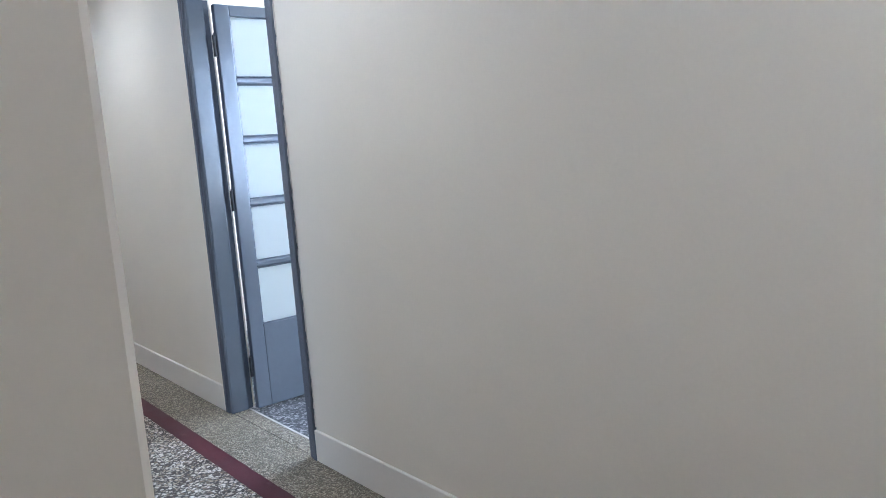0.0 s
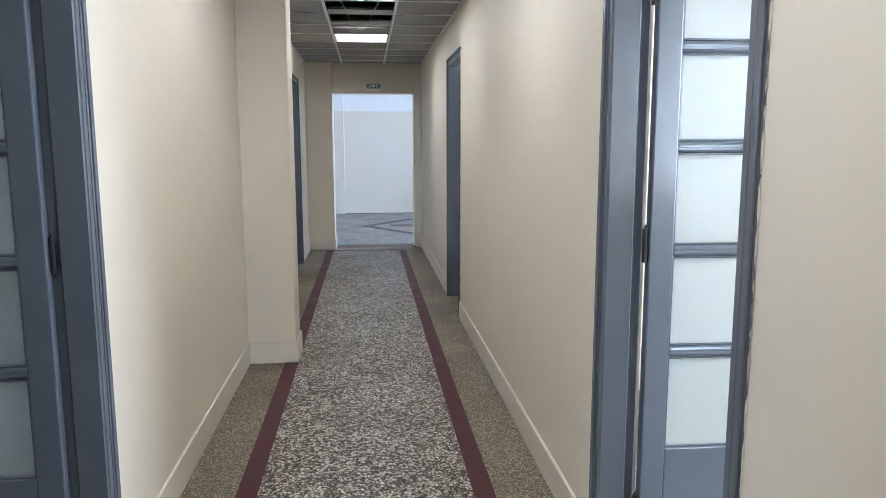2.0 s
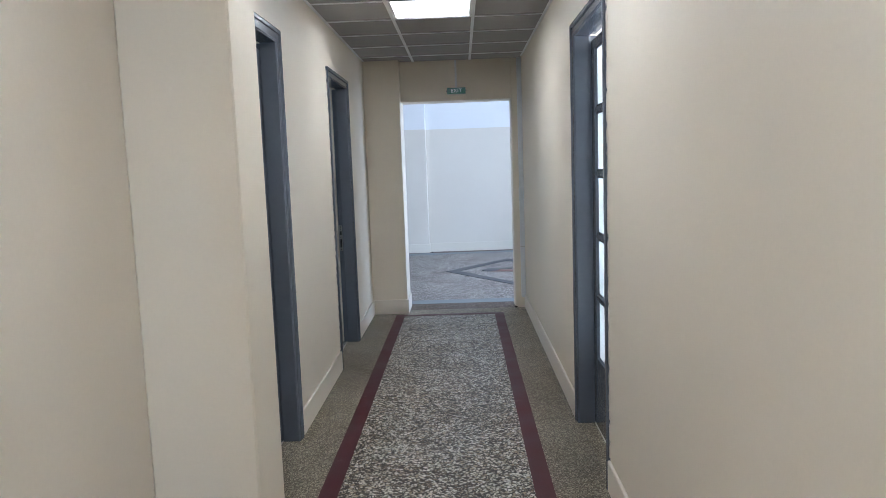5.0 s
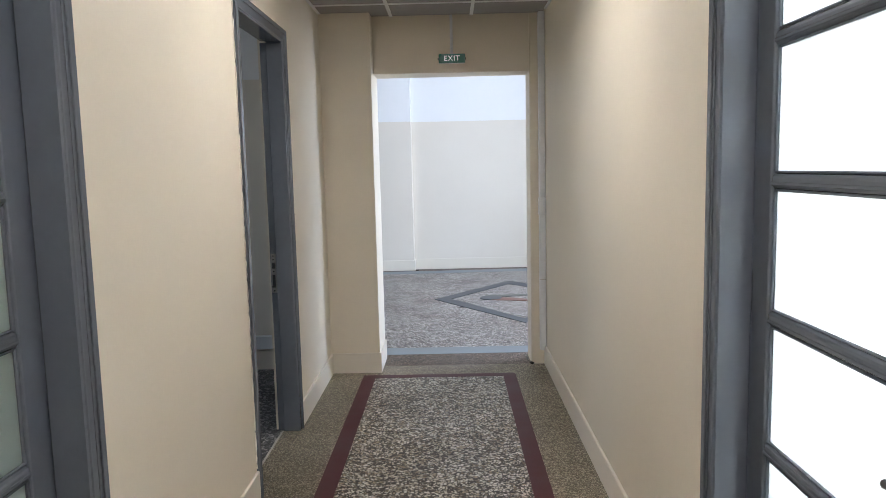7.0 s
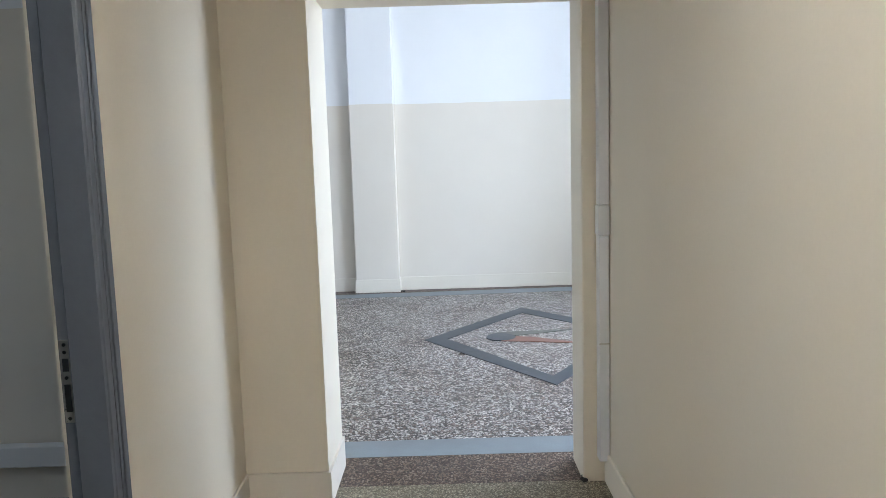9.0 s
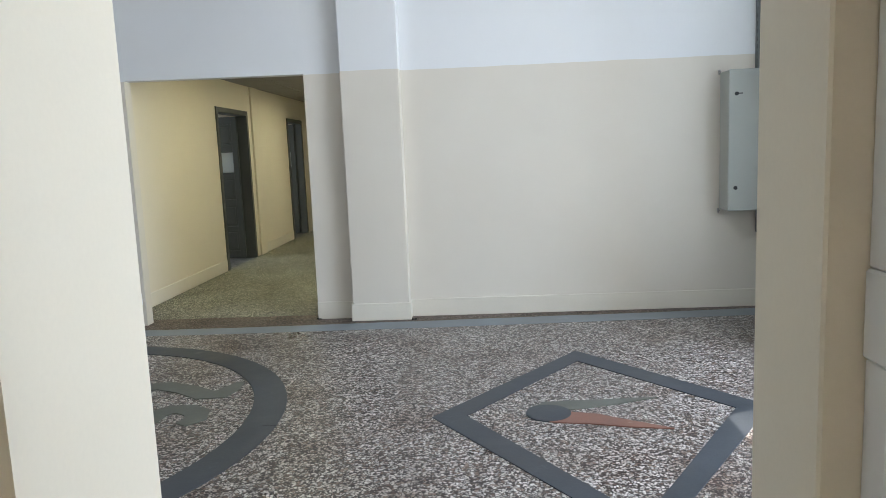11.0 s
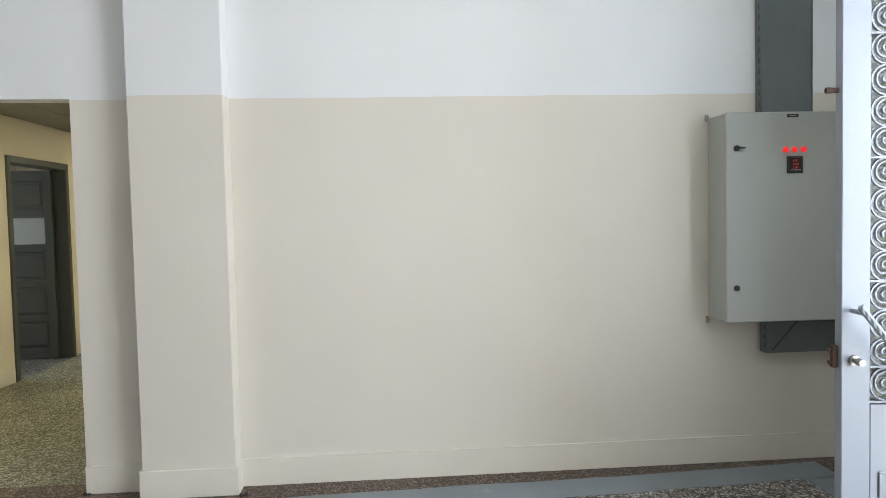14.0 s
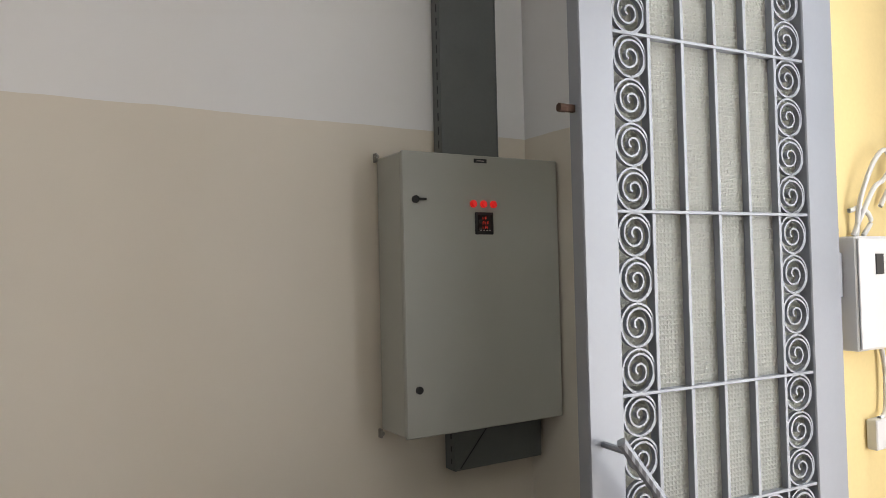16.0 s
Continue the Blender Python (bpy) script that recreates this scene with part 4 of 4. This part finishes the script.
tray = thing("cable_duct", "dark galvanised cable duct rising up the wall", "cable duct")
part("cover", boxes((3.078, 3.372, 15.252, 15.258, 2.06, TOP), bev=0.001), M_TRAY, tray)
part("side", boxes((3.072, 3.078, 15.25, 15.322, 2.06, TOP)), M_TRAY, tray)
part("side", boxes((3.372, 3.378, 15.25, 15.322, 2.06, TOP)), M_TRAY, tray)
sl = mesh_of("slot", boxes((3.0705, 3.0718, 15.275, 15.283, -0.018, 0.018)), M_BLACK)
for k in range(34):
    part("slot", sl, None, tray).location = (0, 0, 2.12 + 0.062 * k)
tray = thing("cable_duct", "short galvanised cable duct below the cabinet", "cable duct")
bm = bmesh.new()
box(bm, 3.10, 3.575, 15.235, 15.24, 0.67, 0.85)
box(bm, 3.10, 3.575, 15.24, 15.315, 0.665, 0.67)
part("cover", bm, M_TRAY, tray)
bm = bmesh.new()
box(bm, 3.094, 3.10, 15.235, 15.318, 0.665, 0.86)
part("side", bm, M_TRAY, tray)
bm = bmesh.new()
tube(bm, [(3.12, 15.2335, 0.675), (3.28, 15.2335, 0.855)], 0.0025, 6)
part("fold_line", bm, M_BLACK, tray)
sl2 = mesh_of("slot", boxes((3.0925, 3.0938, 15.262, 15.270, -0.012, 0.012)), M_BLACK)
for k in range(3):
    part("slot", sl2, None, tray).location = (0, 0, 0.705 + 0.055 * k)
part("foam_plug", boxes((3.576, 3.602, 15.25, 15.318, 0.655, 0.80), bev=0.011), M_PLASTER, tray, "lump of hardened filler foam")

# ---- entrance gate leaf ----
GL = 1.010
gate = thing("entrance_gate", "silver-painted iron entrance gate leaf standing open, scrollwork and glass", "gate", at=pose(2.680, 13.928, 0.012, 0, 0, -4.2))
GH = 2.98
part("stile", boxes((0.0, 0.115, -0.025, 0.025, 0.0, GH), bev=0.004), M_GATE, gate)
part("stile", boxes((0.868, GL, -0.025, 0.025, 0.0, GH), bev=0.004), M_GATE, gate)
part("top_rail", boxes((0.1155, 0.8675, -0.025, 0.025, 2.87, GH - 0.001), bev=0.004), M_GATE, gate)
bot = part("bottom_panel", boxes((0.1155, 0.8675, -0.022, 0.022, 0.001, 0.715), bev=0.004), M_GATE, gate, "solid sheet-metal lower panel")
bm = bmesh.new()
for r in ((0.15, 0.83, 0.435, 0.447), (0.15, 0.83, 0.09, 0.102), (0.15, 0.162, 0.102, 0.435), (0.818, 0.83, 0.102, 0.435)):
    box(bm, r[0], r[1], -0.030, -0.0222, r[2], r[3], 0.003)
part("moulding", bm, M_GATE, bot)
RZ = [0.725, 0.865, 1.205, 1.69, 2.17, 2.65]
CXL, CXR = (0.118, 0.238), (0.742, 0.866)
for z in RZ:
    x0, x1 = 0.1155, 0.8675
    part("rail", boxes((x0, x1, -0.020, 0.016, z - 0.0045, z + 0.0045), bev=0.001), M_GATE, gate)
bars = [0.240, 0.3635, 0.490, 0.6145, 0.740]
for x in bars:
    for z0, z1 in zip(RZ[1:], RZ[2:] + [2.868]):
        part("bar", boxes((x - 0.006, x + 0.006, -0.021, 0.010, z0 + 0.005, z1 - 0.005), bev=0.001), M_GATE, gate)
for x in bars:
    part("bar", boxes((x - 0.0045, x + 0.0045, -0.019, 0.012, RZ[0] + 0.005, RZ[1] - 0.005), bev=0.001), M_GATE, gate)
for (xa, xb) in zip(bars, bars[1:]):
    for z0, z1 in zip(RZ[1:], RZ[2:] + [2.868]):
        gp = part("pane", boxes((xa + 0.0065, xb - 0.0065, 0.001, 0.007, z0 + 0.005, z1 - 0.005)), M_WIRED, gate, "pebbled wired glass pane")
        gp.visible_shadow = False
for xa, xb in (CXL, CXR):
    gp = part("back_pane", boxes((xa, xb, 0.017, 0.021, 0.73, 2.868)), M_WIRED, gate, "pebbled glass behind the scrolls")
    gp.visible_shadow = False


def scroll_mesh():
    """A ring with a coil wound inside it, cut from thin flat bar."""
    bm = bmesh.new()
    R, w, d = 0.056, 0.0028, 0.007
    pts = [(R * math.cos(a), R * math.sin(a)) for a in [math.radians(-90 + 9 * i) for i in range(41)]]
    n = 44
    for i in range(1, n + 1):
        u = i / n
        r = R * (1 - u * 0.88)
        a = math.radians(-90 + 690 * u)
        pts.append((r * math.cos(a), r * math.sin(a)))
    last = None
    for i, (x, z) in enumerate(pts):
        a, b = Vector(pts[max(i - 1, 0)]), Vector(pts[min(i + 1, len(pts) - 1)])
        t = (b - a).normalized()
        nx, nz = -t.y * w, t.x * w
        q = [bm.verts.new(v) for v in ((x + nx, -d, z + nz), (x - nx, -d, z - nz), (x - nx, d, z - nz), (x + nx, d, z + nz))]
        if last:
            for k in range(4):
                bm.faces.new((last[k], last[(k + 1) % 4], q[(k + 1) % 4], q[k]))
        last = q
    return mesh_of("scroll", bm, M_GATE)


SC = scroll_mesh()
for xa, xb in (CXL, CXR):
    x = (xa + xb) / 2
    for z0, z1 in zip(RZ[1:], RZ[2:] + [2.868]):
        n = max(2, round((z1 - z0) / 0.12))
        for k in range(n):
            s = part("scroll", SC, None, gate)
            s.matrix_local = pose(x, -0.008, z0 + (k + 0.5) * (z1 - z0) / n) @ Matrix.Diagonal(((xb - xa) / 0.120, 1, (z1 - z0) / n / 0.118, 1))
cells = [0.118] + bars + [0.866]
for xa, xb in zip(cells, cells[1:]):
    s = part("scroll", SC, None, gate)
    s.matrix_local = pose((xa + xb) / 2, -0.008, 0.795) @ Matrix.Diagonal(((xb - xa) / 0.120, 1, 1.13, 1))
# pull handle: a hammered bar on two posts
hb = bmesh.new()
a, b = Vector((0.02, -0.12, 1.12)), Vector((0.40, -0.12, 0.64))
tube(hb, [a.lerp(b, i / 36) for i in range(37)], 0.0145, 8)
hb.verts.ensure_lookup_table()
for i, v in enumerate(hb.verts):
    if (i // 8 + i) % 2:
        c = a.lerp(b, (i // 8) / 36)
        v.co = c + (v.co - c) * 0.82
bmesh.ops.holes_fill(hb, edges=[e for e in hb.edges if e.is_boundary])
hd = part("pull_handle", hb, M_GATE, gate, "hammered silver diagonal pull handle")
for u in (0.06, 0.94):
    p = a.lerp(b, u)
    part("post", rod(bmesh.new(), (p.x, -0.02, p.z), (p.x, -0.12, p.z), 0.009, 8), M_GATE, hd)
part("knob", rod(rod(rod(bmesh.new(), (0.05, -0.024, 0.895), (0.05, -0.034, 0.895), 0.021, 16), (0.05, -0.034, 0.895), (0.05, -0.058, 0.895), 0.009, 10), (0.05, -0.058, 0.895), (0.05, -0.085, 0.895), 0.016, 14, 0.013), M_STEEL, gate, "small steel knob")
bm = bmesh.new()
box(bm, -0.024, -0.001, -0.006, 0.018, 0.862, 0.952, 0.004)
box(bm, -0.036, -0.024, 0.0, 0.014, 0.874, 0.892, 0.003)
box(bm, -0.036, -0.024, 0.0, 0.014, 0.922, 0.940, 0.003)
part("latch", bm, M_RUST, gate, "rusty iron latch on the edge")
part("lug", rod(boxes((-0.045, -0.001, -0.006, 0.006, 1.945, 1.965), bev=0.002), (-0.05, 0, 1.955), (-0.03, 0, 1.955), 0.012, 8), M_RUST, gate)
for z in (0.3, 1.5, 2.6):
    part("hinge", rod(bmesh.new(), (GL + 0.016, 0.0, z - 0.07), (GL + 0.016, 0.0, z + 0.07), 0.016, 12), M_GATE, gate)

# ---- entrance reveal: meter cabinet and cables ----
mb = thing("meter_cabinet", "small white metal meter cabinet on the yellow reveal", "meter cabinet")
part("body", boxes((3.72, 3.975, 13.80, 13.866, 1.268, 1.635), bev=0.005), M_WHITEP, mb)
md = part("cabinet_door", boxes((3.725, 3.97, 13.792, 13.798, 1.275, 1.628), bev=0.002), M_WHITEP, mb)
part("window", boxes((3.818, 3.862, 13.789, 13.7915, 1.512, 1.578)), M_BLACK, md)
for z in (1.34, 1.56):
    part("hinge", boxes((3.966, 3.974, 13.786, 13.792, z - 0.02, z + 0.02), bev=0.001), M_STEEL, md)
jb = part("junction_box", boxes((3.86, 3.93, 13.83, 13.866, 0.93, 1.03), bev=0.004), M_WHITEP)
tagged(jb, "small pale junction box on the yellow reveal", "junction box")
CABLES = [
    [(3.80, 13.85, 1.64), (3.83, 13.83, 1.72), (3.90, 13.83, 1.80), (3.99, 13.84, 1.84), (4.05, 13.84, 1.93), (4.10, 13.85, 2.15)],
    [(3.82, 13.85, 1.64), (3.81, 13.83, 1.75), (3.88, 13.82, 1.88), (3.98, 13.83, 1.93), (4.03, 13.84, 1.84), (3.97, 13.85, 1.74)],
    [(3.86, 13.85, 1.64), (3.89, 13.84, 1.69), (3.84, 13.84, 1.73), (3.78, 13.85, 1.72)],
    [(3.94, 13.85, 1.268), (3.95, 13.845, 1.18), (3.94, 13.845, 1.05), (3.90, 13.845, 1.03)],
    [(3.97, 13.85, 1.28), (4.02, 13.845, 1.12), (4.03, 13.845, 0.8), (4.02, 13.85, 0.3), (4.02, 13.85, 0.01)],
    [(4.12, 13.85, 1.70), (4.06, 13.83, 1.50), (4.10, 13.84, 1.42), (4.15, 13.85, 1.55), (4.16, 13.85, 2.6)],
]
for c in CABLES:
    cv = []
    for i in range(len(c) - 1):
        p0, p1, p2, p3 = (Vector(c[max(i - 1, 0)]), Vector(c[i]), Vector(c[i + 1]), Vector(c[min(i + 2, len(c) - 1)]))
        for k in range(6):
            u = k / 6
            cv.append(0.5 * (2 * p1 + (p2 - p0) * u + (2 * p0 - 5 * p1 + 4 * p2 - p3) * u * u + (3 * p1 - 3 * p2 + p3 - p0) * u ** 3))
    cv.append(Vector(c[-1]))
    tagged(part("cable", tube(bmesh.new(), cv, 0.008), M_WHITEP, smooth=True), "loose white cable on the yellow reveal", "cable", "cables at the meter cabinet")


# ---- back corridor doors ----
def panel_door(name, y0, y1, label, angle):
    d = thing(name, label, "door", "back corridor doors", "structure")
    for a, b in ((y0, y0 + 0.07), (y1 - 0.07, y1)):
        part("jamb", boxes((-2.895, -2.722, a, b, 0, 2.185), bev=0.004), M_DOOR2, d)
    part("head", boxes((-2.895, -2.722, y0 + 0.0705, y1 - 0.0705, 2.115, 2.185), bev=0.004), M_DOOR2, d)
    w = 0.86
    bm = bmesh.new()
    for x0, x1 in ((0, 0.085), (w - 0.085, w)):
        box(bm, x0, x1, -0.02, 0.02, 0.01, 2.11, 0.003)
    zs = [0.01, 0.115, 0.43, 0.49, 0.815, 0.89, 1.21, 1.295, 1.59, 1.685, 2.0, 2.11]
    for z0, z1 in zip(zs[::2], zs[1::2]):
        box(bm, 0.085, w - 0.085, -0.02, 0.02, z0, z1, 0.003)
    lf = part("leaf", bm, M_DOOR2, d)
    lf.matrix_local = pose(-2.866, y1 - 0.105, 0, 0, 0, angle)
    for k, (z0, z1) in enumerate(zip(zs[1::2], zs[2::2])):
        if k == 3:
            part("pane", boxes((0.083, w - 0.083, -0.003, 0.003, z0 - 0.002, z1 + 0.002)), M_FROST, lf, "frosted glass pane")
        else:
            part("panel", boxes((0.112, w - 0.112, -0.018, 0.018, z0 + 0.032, z1 - 0.032), (0.083, w - 0.083, -0.004, 0.004, z0, z1), bev=0.010), M_DOOR2, lf)
    return d


panel_door("door_6", 18.32, 19.61, "dark grey panelled door with small pane, standing open", 181)
panel_door("door_7", 21.82, 22.90, "dark grey panelled door with small pane, open", 181)
